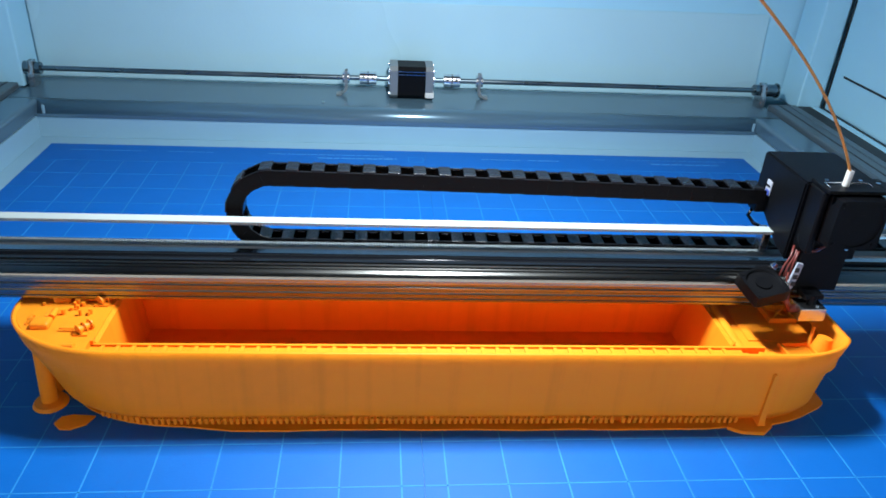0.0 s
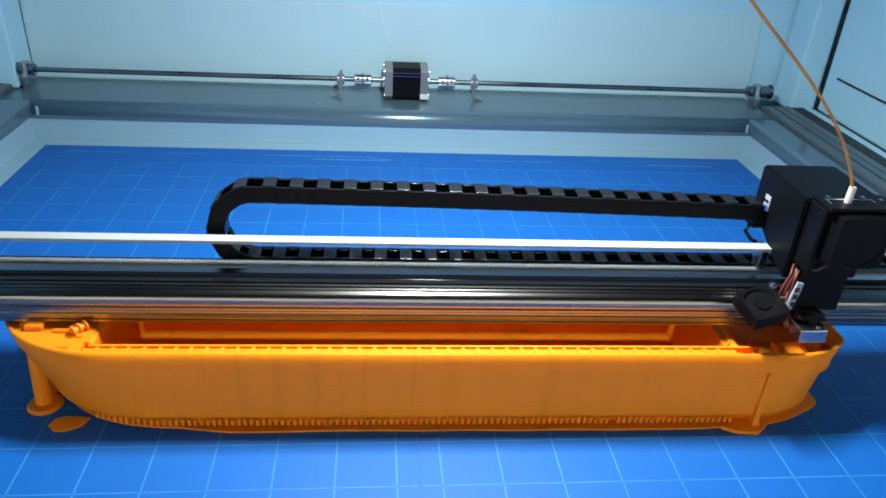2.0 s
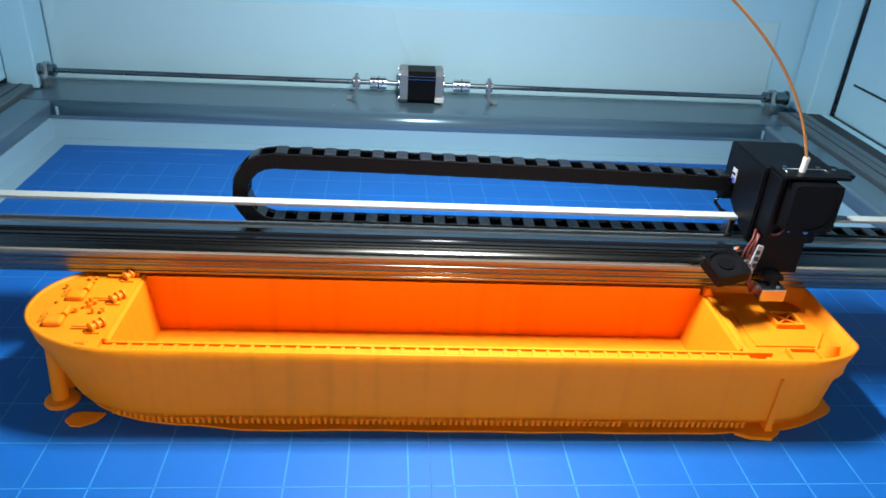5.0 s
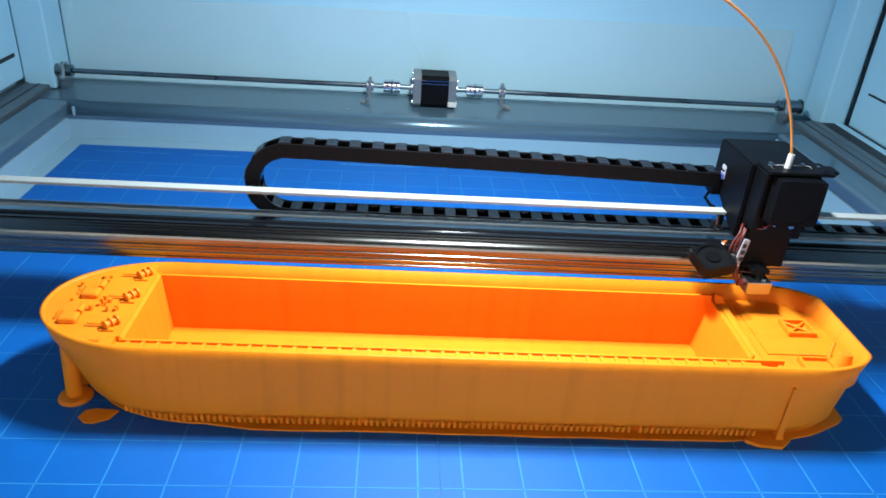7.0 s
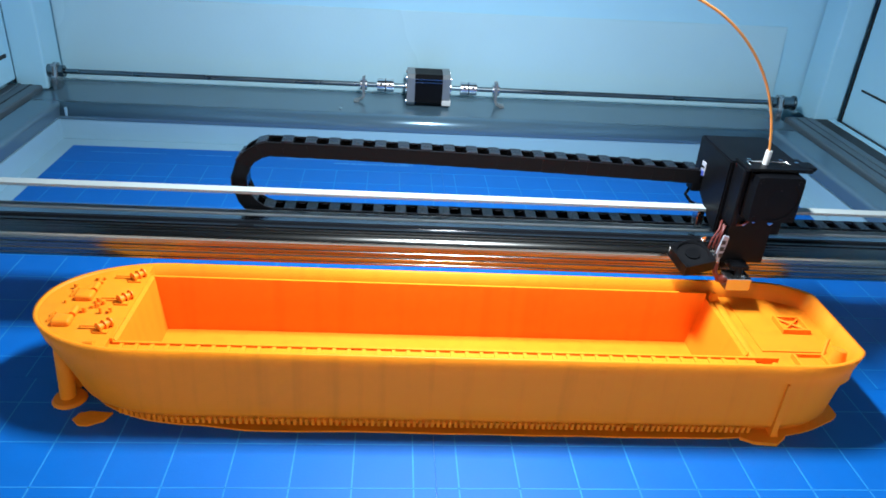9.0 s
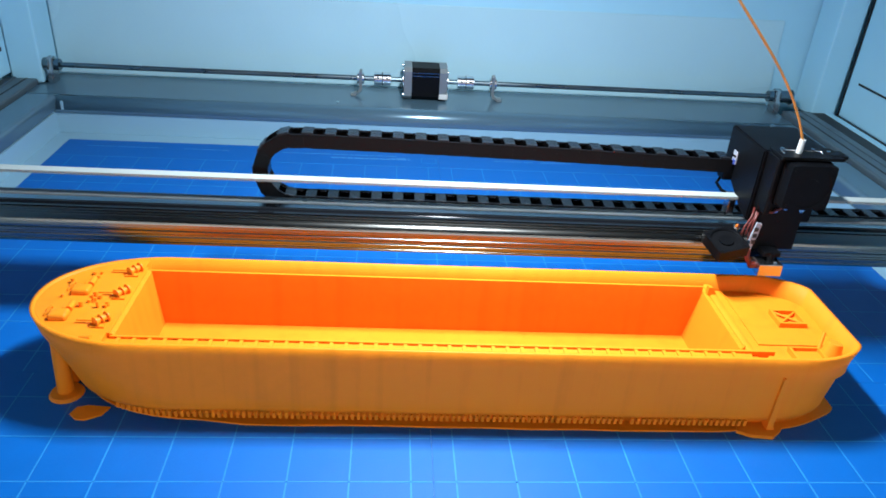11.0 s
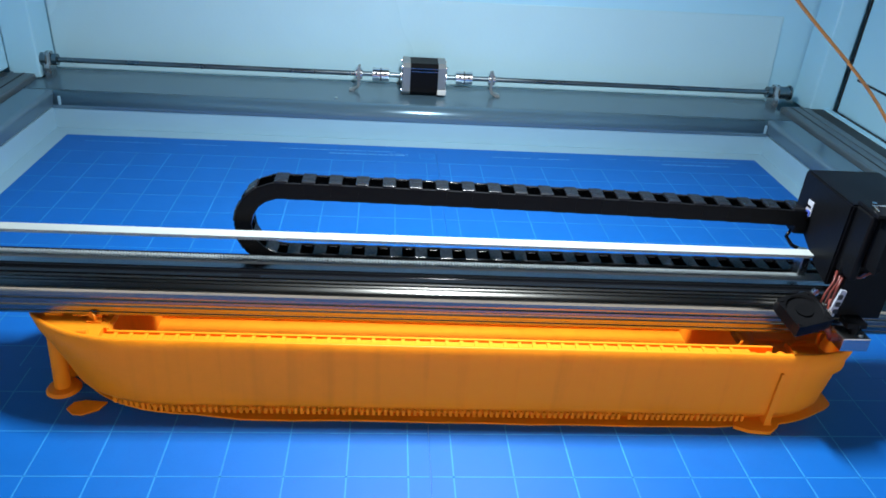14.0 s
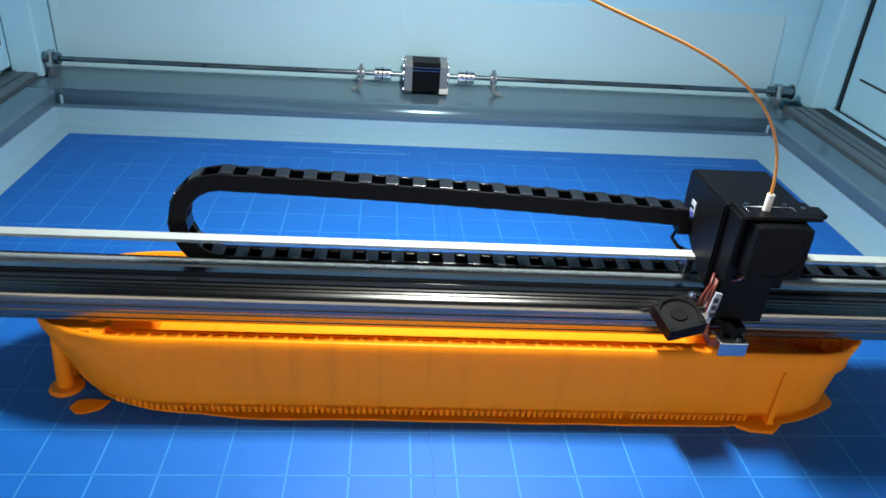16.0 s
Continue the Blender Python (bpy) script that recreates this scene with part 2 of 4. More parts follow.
def frame_beams():
    # folded steel shelf that carries the motor, with a rounded front lip
    r, y0, y1, z0, z1 = 0.015, 0.545, BACK - 0.004, 0.026, 0.045
    prof = [(y1, z1), (y1, z1 - 0.004), (y0 + 0.010, z1 - 0.004), (y0 + 0.010, z0)]
    prof += [(y0, z0)] + [(y0 + r - r * math.cos(a), z1 - r + r * math.sin(a)) for a in (k * math.pi / 12 for k in range(7))]
    bm = prism(prof, -0.4724, 0.5294)
    smooth_lip(bm)
    s = thing("back_shelf", "glossy grey painted steel shelf at the back of the frame", "shelf")
    part("shelf_sheet", bm, M_SHELF, s)
    for x in (-0.425, 0.487):
        part("weld_tab", box(x - 0.0016, x + 0.0016, y0 - 0.0006, y0 + 0.002, 0.030, 0.041, 0.0006), M_PLATE, s, "small white mark on the lip")
    part("screw", rod((-0.086, 0.572, z1), (-0.086, 0.572, z1 + 0.0012), 0.0022, 10), M_CHROME, s)
    # side beams with their guide rails
    for side, e, w in ((-1, -0.433, "left"), (1, 0.490, "right")):
        b = thing("side_beam", "grey painted steel side beam carrying a guide rail", "beam")
        f = lambda a: e + side * a
        x = sorted((f(0), f(0.040)))
        part("beam_sheet", box(x[0], x[1], -0.39, y0 + 0.012, 0.026, 0.047, 0.006, 4), M_SHELF, b)
        x = sorted((f(0.0395), f(0.0805)))
        part("rail_profile", box(x[0], x[1], -0.39, 0.60, 0.026, 0.052, 0.002), M_PROFILE, b, "ribbed aluminium rail profile")
        x = sorted((f(0.0520), f(0.0545)))
        part("rail_groove", box(x[0], x[1], -0.39, 0.599, 0.0515, 0.0524, 0.0003), M_GAP, b, "dark groove along the rail")
        x = sorted((f(0.066), f(0.070)))
        part("rail_rib", box(x[0], x[1], -0.39, 0.599, 0.0515, 0.0532, 0.0006), M_PROFILE, b)
        if side > 0:
            part("belt_channel", box(f(0.0815), f(0.1000), -0.39, 0.597, 0.026, 0.0510), M_GAP, b, "black channel for the drive belt")
            part("edge_strip", box(f(0.1005), f(0.1100), -0.39, 0.597, 0.026, 0.0525, 0.001), M_WALL, b, "white edge strip")
            part("edge_channel", box(f(0.1105), f(0.1180), -0.39, 0.597, 0.026, 0.0505), M_GAP, b, "dark gap beside the wall")
            part("edge_strip", box(f(0.1182), f(0.168), -0.39, 0.598, 0.026, 0.0475, 0.001), M_WALL, b)
        else:
            part("edge_strip", box(f(0.125), f(0.0825), -0.39, 0.598, 0.026, 0.056, 0.001), M_WALL, b, "white edge strip")


def smooth_lip(bm):
    for f in bm.faces:
        if abs(f.normal.x) < 0.5 and f.calc_area() < 0.004:
            f.smooth = True


def bed():
    for name, a in (("skirt_back", (-0.436, 0.493, 0.5465, 0.5495)), ("skirt_west", (-0.4375, -0.4345, -0.385, 0.5465)), ("skirt_east", (0.4915, 0.4945, -0.385, 0.5465))):
        structure(name, box(*a, -0.0004, 0.0262), M_PLATE, "white skirt between the bed and the frame", "skirt")
    b = structure("bed_plate", box(-0.475, 0.535, -0.385, 0.64, -0.008, -0.0006, 0.001), M_PLATE, "white flat bed plate under the sheets", "bed")
    return b


def build_sheets():
    w = 0.7441
    seam_b, seam_f, split = 1.16 * CELL, 0.37 * CELL, 1.70 * CELL
    left, right, top, front = -10.85 * CELL, 12.36 * CELL, 13.70 * CELL, -9.6 * CELL

    def line(name, x0, x1, y0, y1, parent):
        part(name, box(x0, x1, y0, y1, 0.0004, 0.00052), M_LINE, parent)

    def sheet(x0, x1, y0, y1, xs, ys, ytop):
        s = thing("build_sheet", "blue build sheet printed with a pale square grid", "build sheet", group="build sheets on the bed")
        part("sheet", box(x0 + 0.0001, x1 - 0.0001, y0 + 0.0001, y1 - 0.0001, -0.0005, 0.0004), M_BLUE, s)
        xs = [x for x in xs if x0 + 0.003 < x < x1 - 0.003]
        ys = [y for y in ys if y0 + 0.003 < y < ytop + 0.001]
        for x in xs:
            line("grid_line", x - 0.0005, x + 0.0005, y0 + 0.001, ytop, s)
        for y in ys:
            line("grid_line", x0 + 0.001, x1 - 0.001, y - 0.00045, y + 0.00045, s)
        return s

    yb = [(8.345 + j) * CELL for j in range(-7, 5)]
    yf = [j * CELL for j in range(-10, 2)]
    bl = sheet(left, seam_b, split, top, [(0.789 - k) * CELL for k in range(12)], yb, yb[-1])
    br = sheet(seam_b, right, split, top, [(0.789 + w + k) * CELL for k in range(12)], yb, yb[-1])
    sheet(left, seam_f, front, split, [-k * CELL for k in range(12)], yf, split - 0.001)
    sheet(seam_f, right, front, split, [(w + k) * CELL for k in range(13)], yf, split - 0.001)
    # unreadable print along the far edge, as plain bars
    rng = random.Random(4)
    for s, runs in ((bl, ((-0.385, -0.295, 0.503, 0.0016), (-0.27, -0.215, 0.503, 0.0016), (-0.15, -0.008, 0.503, 0.0020), (-0.089, 0.008, 0.4925, 0.0034), (-0.015, 0.008, 0.4965, 0.0016))),
                    (br, ((0.115, 0.165, 0.4985, 0.0022), (0.175, 0.215, 0.4985, 0.0022), (0.262, 0.278, 0.506, 0.0014), (0.305, 0.44, 0.507, 0.0014), (0.335, 0.425, 0.4945, 0.0030)))):
        for x0, x1, y, h in runs:
            x = x0
            while x < x1:
                e = min(x1, x + rng.uniform(0.004, 0.013))
                part("print_bar", box(x, e, y - h / 2, y + h / 2, 0.0004, 0.0005), M_PRINT, s)
                x = e + rng.uniform(0.0008, 0.0024)
    for x in (0.0225, 0.0405):
        part("print_bar", box(x, x + 0.0007, 0.484, 0.500, 0.0004, 0.0005), M_LINE, bl)
    for y in (0.484, 0.4995):
        part("print_bar", box(0.0225, 0.0412, y, y + 0.0007, 0.00041, 0.00051), M_LINE, bl)


# ---- the drive at the back ----
SHAFT_Y, SHAFT_Z = 0.611, 0.068


def drive():
    m = thing("stepper_motor", "black stepper motor with silver end caps on the shelf", "motor", (0.0285, SHAFT_Y + 0.002, 0.0))
    h, c = 0.0211, 0.005
    octo = [(-h + c, -h), (h - c, -h), (h, -h + c), (h, h - c), (h - c, h), (-h + c, h), (-h, h - c), (-h, -h + c)]
    octo = [(a, b + SHAFT_Z) for a, b in octo]
    small = [(a * 0.985, (b - SHAFT_Z) * 0.985 + SHAFT_Z) for a, b in octo]
    part("motor_body", prism(small, -0.0185, 0.0185), M_MATTE, m, "black laminated stack")
    # reflections along the laminated stack, built as two thin steel strips
    for zz in (0.0105, 0.0145):
        part("stack_glint", box(-0.0184, 0.0184, -0.0211, -0.0200, SHAFT_Z + zz, SHAFT_Z + zz + 0.0011), M_STEEL, m, "steel strip standing in for a reflection on the stack")
    part("end_cap", prism(octo, -0.0285, -0.0184), M_SILVER, m, "silver end cap")
    part("end_cap", prism(octo, 0.0184, 0.0285), M_SILVER, m, "silver end cap")
    for s in (-1, 1):
        part("boss", rod((s * 0.0284, -0.002, SHAFT_Z), (s * 0.0305, -0.002, SHAFT_Z), 0.011, 24), M_ALU, m)
        for a in (-1, 1):
            for b in (-1, 1):
                part("bolt", rod((s * 0.0283, a * 0.0155, SHAFT_Z + b * 0.0155), (s * 0.0305, a * 0.0155, SHAFT_Z + b * 0.0155), 0.0025, 10), M_CHROME, m)
        for zz in (0.0125, 0.0165):
            part("cap_groove", box(s * 0.0235 - 0.0049, s * 0.0235 + 0.0049, -0.0205 + (0.0165 - 0.0125) * 0.4, -0.0165, SHAFT_Z + zz, SHAFT_Z + zz + 0.0018, 0.0003), M_CHROME, m, "bright screw end")
    part("cable_plug", box(0.018, 0.030, -0.0215, -0.010, SHAFT_Z - 0.0195, SHAFT_Z - 0.012, 0.001), M_WHITE, m, "small white cable plug")

    s = thing("drive_shaft", "long bright steel drive shaft along the back", "shaft", (0, SHAFT_Y, SHAFT_Z))
    part("rod", rod((-0.475, 0, 0), (0.001, 0, 0), 0.0033, 20), M_STEEL, s)
    part("rod", rod((0.057, 0, 0), (0.54, 0, 0), 0.0033, 20), M_STEEL, s)
    for x0, x1 in ((-0.040, -0.018), (0.072, 0.094)):
        k = part("coupling", rod((x0, 0, 0), (x1, 0, 0), 0.0086, 24), M_CHROME, s, "turned aluminium coupling")
        xm = (x0 + x1) / 2
        part("clamp_slit", rod((xm - 0.0006, 0, 0), (xm + 0.0006, 0, 0), 0.00875, 24), M_GAP, k)
        for x in (x0 + 0.005, x1 - 0.005):
            part("grub_screw", rod((x, -0.0080, 0.003), (x, -0.0090, 0.0033), 0.0016, 8), M_GAP, k)
    for x in (-0.449, 0.512):
        part("collar", rod((x - 0.003, 0, 0), (x + 0.003, 0, 0), 0.0075, 20), M_STEEL, s)
    for x in (-0.467, 0.533):
        p = part("pulley", rod((x - 0.008, 0, 0), (x + 0.008, 0, 0), 0.0085, 24), M_STEEL, s, "toothed steel belt pulley")
        part("flange", rod((x - 0.0095, 0, 0), (x - 0.0078, 0, 0), 0.0105, 24), M_STEEL, p)
        part("flange", rod((x + 0.0078, 0, 0), (x + 0.0095, 0, 0), 0.0105, 24), M_STEEL, p)

    for x, d in ((-0.058, -1), (0.1205, 1)):
        b = thing("shaft_bracket", "bent grey steel bracket holding the shaft", "bracket", (x, SHAFT_Y, 0))
        # flat strip that bends outwards into its foot
        bend = [(d * (0.008 - 0.008 * math.cos(a)), 0.0552 - 0.008 * math.sin(a)) for a in (k * math.pi / 12 for k in range(7))]
        mid = [(0.0, 0.078), (0.0, 0.066)] + bend + [(d * 0.0105, 0.0469)]
        prof = [(x - 0.0019, z) for x, z in mid] + [(x + 0.0019, z + 0.0012) for x, z in mid[::-1]]
        part("strip", prism(prof, -0.0075, 0.0045, "y"), M_SILVER, b)
        part("foot", box(*sorted((d * 0.0060, d * 0.0130)), -0.0075, 0.0045, 0.0452, 0.0474, 0.0006), M_SILVER, b)
        part("bearing", rod((-0.0045, 0, SHAFT_Z), (0.0045, 0, SHAFT_Z), 0.0075, 20), M_CHROME, b)
    for x in (-0.457, 0.521):
        b = thing("end_bearing", "grey cast bearing block at the shaft end", "bearing", (x, SHAFT_Y, 0))
        bm = prism([(-0.010, 0.0452), (-0.010, 0.060), (-0.006, 0.078), (0.006, 0.078), (0.010, 0.060), (0.010, 0.0452)], -0.004, 0.004)
        bmesh.ops.bevel(bm, geom=bm.edges[:], offset=0.001, segments=2, affect="EDGES")
        part("housing", bm, M_ALU, b)
        part("bolt", rod((0, -0.012, 0.052), (0, -0.0095, 0.052), 0.003, 10), M_CHROME, b)


# ---- the printed ship ----
def outline(xl, xr, hw, bow, taper, tw, n=22):
    """Half outline from bow to stern, as (x, half width)."""
    pts = []
    for k in range(n + 1):
        a = math.pi / 2 * k / n
        pts.append((xl + bow - bow * math.cos(a), hw * math.sin(a) ** 0.92))
    for k in range(1, 13):
        pts.append((xl + bow + (xr - taper - xl - bow) * k / 12, hw))
    for k in range(1, 13):
        a = math.pi / 2 * k / 12
        u = math.sin(a)
        pts.append((xr - taper + taper * u, tw + (hw - tw) * (math.cos(a) ** 1.3)))
    out = []
    for x, y in pts:
        out.append((x, max(0.0, y)))
    return out


def ring(half):
    """Closed loop of a half outline, starting at the bow, near side first."""
    return [(x, -y) for x, y in half] + [(x, y) for x, y in half[::-1]][:-1]


def loft(levels, cap_low=False, cap_high=False):
    bm = bmesh.new()
    loops = [[bm.verts.new((x, y, z)) for x, y in ring(h)] for z, h in levels]
    for u, v in zip(loops, loops[1:]):
        n = len(u)
        for k in range(n):
            try:
                bm.faces.new((u[k], u[(k + 1) % n], v[(k + 1) % n], v[k])).smooth = True
            except ValueError:
                pass
    if cap_low:
        bm.faces.new(loops[0][::-1])
    if cap_high:
        bm.faces.new(loops[-1])
    bmesh.ops.recalc_face_normals(bm, faces=bm.faces[:])
    return bm


def ship():
    X0 = 0.030
    s = thing("printed_ship", "orange 3D-printed ship hull with open hold on the blue bed", "model ship", (X0, 0.0683, 0.0005), -0.7)
    zt = 0.0615  # height of the rim
    # outer skin level by level: z, bow end, stern end, half width, bow length, stern taper, transom half width
    lev = [(0.0010, -0.257, 0.270, 0.0495, 0.078, 0.055, 0.027), (0.0078, -0.2590, 0.270, 0.0500, 0.078, 0.055, 0.027), (0.0088, -0.2635, 0.272, 0.0548, 0.078, 0.055, 0.029), (0.012, -0.2650, 0.272, 0.0555, 0.078, 0.054, 0.029),
           (0.022, -0.2690, 0.273, 0.0558, 0.078, 0.052, 0.030), (0.038, -0.2765, 0.2745, 0.0558, 0.077, 0.049, 0.032), (0.050, -0.2830, 0.2780, 0.0558, 0.076, 0.047, 0.0345),
           (zt, -0.2865, 0.2810, 0.0558, 0.079, 0.045, 0.0355)]
    levels = [(z, outline(a, b, c, d, e, f)) for z, a, b, c, d, e, f in lev]
    t = 0.0024
    inner = outline(-0.2865 + t, 0.2810 - t, 0.0558 - t, 0.079, 0.045, 0.0355 - t * 0.6)
    levels += [(zt, inner), (0.046, outline(-0.2800 + t, 0.2805 - t * 2, 0.0555 - t, 0.076, 0.045, 0.0345 - t))]
    part("hull", loft(levels, True), M_ORANGE, s)

    # fore deck, nearly flush with the rim; aft deck lower, inside the bulwark
    def deck(name, xa, xb, z0, z1, k=0.9975):
        half = [(x * k, y * k) for x, y in inner if xa <= x <= xb]
        if xa > -0.27:
            half = [(xa, 0.0530)] + half
        if xb < 0.27:
            half = half + [(xb, 0.0530)]
        loop = [(x, -y) for x, y in half] + [(x, y) for x, y in half[::-1]]
        clean = [p for i, p in enumerate(loop) if math.dist(p, loop[i - 1]) > 1e-5]
        part(name, prism(clean, z0, z1, "z"), M_ORANGE, s)
    deck("fore_deck", -0.30, -0.2255, 0.050, 0.0605)
    deck("aft_deck", 0.2005, 0.30, 0.040, 0.0475)
    # the hold: floor, coaming walls, bulkheads
    hx0, hx1, hy = -0.2235, 0.1975, 0.0405
    part("hold_floor", box(hx0 - 0.001, hx1 + 0.001, -hy - 0.001, hy + 0.001, 0.0095, 0.0120), M_ORANGE, s)
    part("bulkhead", box(hx0 - 0.003, hx0, -0.0415, 0.0415, 0.0096, 0.0604), M_ORANGE, s)
    part("bulkhead", box(hx1 + 0.0006, hx1 + 0.0040, -0.0500, 0.0500, 0.040, 0.0528), M_ORANGE, s)
    for sy in (-1, 1):
        y = sorted((sy * hy, sy * (hy + 0.0018)))
        part("coaming", box(hx0, hx1 + 0.02 if sy < 0 else hx1 - 0.0005, y[0], y[1], 0.0096, 0.0582), M_ORANGE, s)
        y = sorted((sy * (hy + 0.0018), sy * 0.0520))
        part("side_deck", box(hx0 - 0.0032, hx1 + 0.003, y[0], y[1], 0.044, 0.0566 if sy < 0 else 0.0500), M_ORANGE, s)
        n = 43
        rib = None
        for k in range(n):
            x = hx0 + 0.006 + (hx1 - hx0 - 0.006) * k / n
            if rib is None:
                rib = box(-0.0012, 0.0012, y[0], y[1], 0.0499, 0.0577 if sy < 0 else 0.0512)
                me = bpy.data.meshes.new("rib")
                rib.to_mesh(me)
                rib.free()
                me.materials.append(M_ORANGE)
            o = new("rib", me)
            o.parent, o.location = s, (x, 0, 0)
    part("bulkhead", prism([(hx1, 0.0535), (hx1 + 0.003, 0.0535), (hx1 + 0.003, 0.0119), (hx1 - 0.008, 0.0119)], -hy, hy, "y"), M_ORANGE, s)
    part("bulkhead", prism([(hx0 - 0.0005, 0.0600), (hx0 + 0.0020, 0.0575), (hx0 + 0.0065, 0.0118), (hx0 - 0.0005, 0.0118)], -hy + 0.0002, hy - 0.0002, "y"), M_ORANGE, s)
    # ridge and steps at the aft end of the hold
    part("ridge", box(hx1 + 0.004, hx1 + 0.0100, -0.0525, 0.0525, 0.0465, 0.0545, 0.0020, 3), M_ORANGE, s)
    part("brace", prism([(0.0, 0.0475), (0.0, 0.0605), (0.003, 0.0605), (0.012, 0.0475)], 0.036, 0.040, "y"), M_ORANGE, s).location = (hx1 + 0.002, 0, 0)
    part("brace", prism([(0.0, 0.048), (0.0, 0.0600), (-0.006, 0.048)], -0.038, -0.036, "y"), M_ORANGE, s).location = (hx1 + 0.0005, 0, 0)
    part("platform", prism([(0.218, -0.020), (0.267, -0.020), (0.267, 0.030), (0.252, 0.044), (0.218, 0.044)], 0.0470, 0.0484, "z"), M_ORANGE, s)
    # aft hatch with crossed bars
    hatch = part("hatch", box(0.2445, 0.2625, 0.003, 0.020, 0.0483, 0.0490, 0.0003), M_ORANGE, s)
    for a in ((0.2430, 0.2450, 0.002, 0.021), (0.2620, 0.2640, 0.002, 0.021), (0.2450, 0.2620, 0.002, 0.0038), (0.2450, 0.2620, 0.0192, 0.021)):
        part("hatch_rim", box(a[0], a[1], a[2], a[3], 0.0483, 0.0522), M_ORANGE, hatch)
    for a, b in (((0.2452, 0.0042), (0.2618, 0.0190)), ((0.2452, 0.0190), (0.2618, 0.0042))):
        part("bar", rod((a[0], a[1], 0.0508), (b[0], b[1], 0.0508), 0.0009, 8), M_ORANGE, hatch)
    well = part("well", box(0.237, 0.258, -0.043, -0.027, 0.0475, 0.0490, 0.0004), M_ORANGE, s)
    for a in ((0.236, 0.238, -0.044, -0.026), (0.257, 0.259, -0.044, -0.026), (0.238, 0.257, -0.044, -0.0425), (0.238, 0.257, -0.0275, -0.026)):
        part("well_rim", box(a[0], a[1], a[2], a[3], 0.0475, 0.0515), M_ORANGE, well)
    part("cowl", smooth(rod((0.2640, -0.0325, 0.0475), (0.2660, -0.0310, 0.0590), 0.0074, 20, 0.0050)), M_ORANGE, s)
    part("cowl_pipe", rod((0.2575, -0.028, 0.049), (0.263, -0.020, 0.0600), 0.0013, 8), M_ORANGE, s)
    for x, y in ((0.214, -0.046), (0.222, -0.046)):
        part("bollard", rod((x, y, 0.0475), (x, y, 0.0560), 0.0024, 12), M_ORANGE, s)
    part("bollard_base", box(0.209, 0.227, -0.050, -0.042, 0.0475, 0.0505, 0.0005), M_ORANGE, s)
    # winches and bollards on the fore deck
    z = 0.0605
    for x, y in ((-0.2610, -0.025), (-0.2580, 0.006)):
        w = part("windlass", smooth(box(x - 0.006, x + 0.006, y - 0.005, y + 0.005, z - 0.001, z + 0.0042, 0.0018, 3)), M_ORANGE, s)
        part("drum", rod((x + 0.004, y + 0.006, z + 0.0022), (x + 0.004, y + 0.014, z + 0.0022), 0.0022, 12), M_ORANGE, w)
        part("chain_pipe", rod((x - 0.010, y + 0.001, z), (x - 0.006, y + 0.004, z + 0.003), 0.0014, 8), M_ORANGE, w)
        part("gear_case", box(x - 0.001, x + 0.003, y + 0.006, y + 0.012, z - 0.0005, z + 0.0030, 0.0008), M_ORANGE, w)
        part("chain_stopper", rod((x - 0.011, y + 0.007, z), (x - 0.0085, y + 0.010, z + 0.0015), 0.0012, 8), M_ORANGE, w)
    for x, y in ((-0.2345, -0.034), (-0.2325, 0.000), (-0.2330, 0.030)):
        w = part("mooring_winch", rod((x, y, z + 0.0026), (x + 0.005, y + 0.007, z + 0.0026), 0.0022, 14), M_ORANGE, s)
        for d in (0.0, 0.5, 1.0):
            fx, fy = x + 0.005 * d, y + 0.007 * d
            part("flange", rod((fx - 0.0003, fy - 0.0004, z + 0.0028), (fx + 0.0003, fy + 0.0004, z + 0.0028), 0.0036, 14), M_ORANGE, w)
        part("bed_frame", box(x - 0.0030, x + 0.0060, y - 0.003, y + 0.001, z - 0.0005, z + 0.0012), M_ORANGE, w)
        part("shaft", rod((x - 0.013, y + 0.003, z + 0.0020), (x, y + 0.003, z + 0.0020), 0.0008, 8), M_ORANGE, w)
        part("brake_post", rod((x - 0.003, y + 0.007, z - 0.0005), (x - 0.003, y + 0.007, z + 0.0026), 0.0011, 8), M_ORANGE, w)
    rng = random.Random(7)
    for k in range(18):
        x, y = rng.uniform(-0.270, -0.2300), rng.uniform(-0.036, 0.044)
        if (x + 0.2075) ** 2 / 0.068 ** 2 + y ** 2 / 0.049 ** 2 > 0.93:
            continue
        part("bollard", rod((x, y, z), (x, y, z + rng.uniform(0.002, 0.0045)), rng.uniform(0.0009, 0.0017), 10), M_ORANGE, s)
    part("fairlead", rod((-0.2395, -0.0475, z), (-0.2325, -0.0485, z + 0.001), 0.0018, 10), M_ORANGE, s)

    # print supports: bow pillar with foot, stern strut, brim, row of small blocks
    px, py = -0.2660, -0.0285
    part("support_pillar", rod((px, py, 0.0005), (px + 0.0025, py + 0.001, 0.0560), 0.0054, 16, 0.0050), M_ORANGE, s, "upright printed support under the bow")
    part("support_pillar", rod((px - 0.0005, py + 0.014, 0.0005), (px + 0.005, py + 0.010, 0.0560), 0.0050, 16, 0.0050), M_ORANGE, s)
    part("support_foot", rod((px + 0.001, py - 0.001, 0.0), (px + 0.001, py - 0.001, 0.0022), 0.0115, 20, 0.0100), M_ORANGE, s)
    part("support_foot", rod((px - 0.004, py + 0.018, 0.0), (px - 0.004, py + 0.018, 0.0020), 0.0095, 20, 0.0090), M_ORANGE, s)
    part("stern_strut", prism([(0.2195, 0.0), (0.2203, 0.0470), (0.2220, 0.0470), (0.2240, 0.006), (0.2265, 0.0)], -0.0578, -0.0500, "y"), M_ORANGE, s, "thin printed strut against the stern")
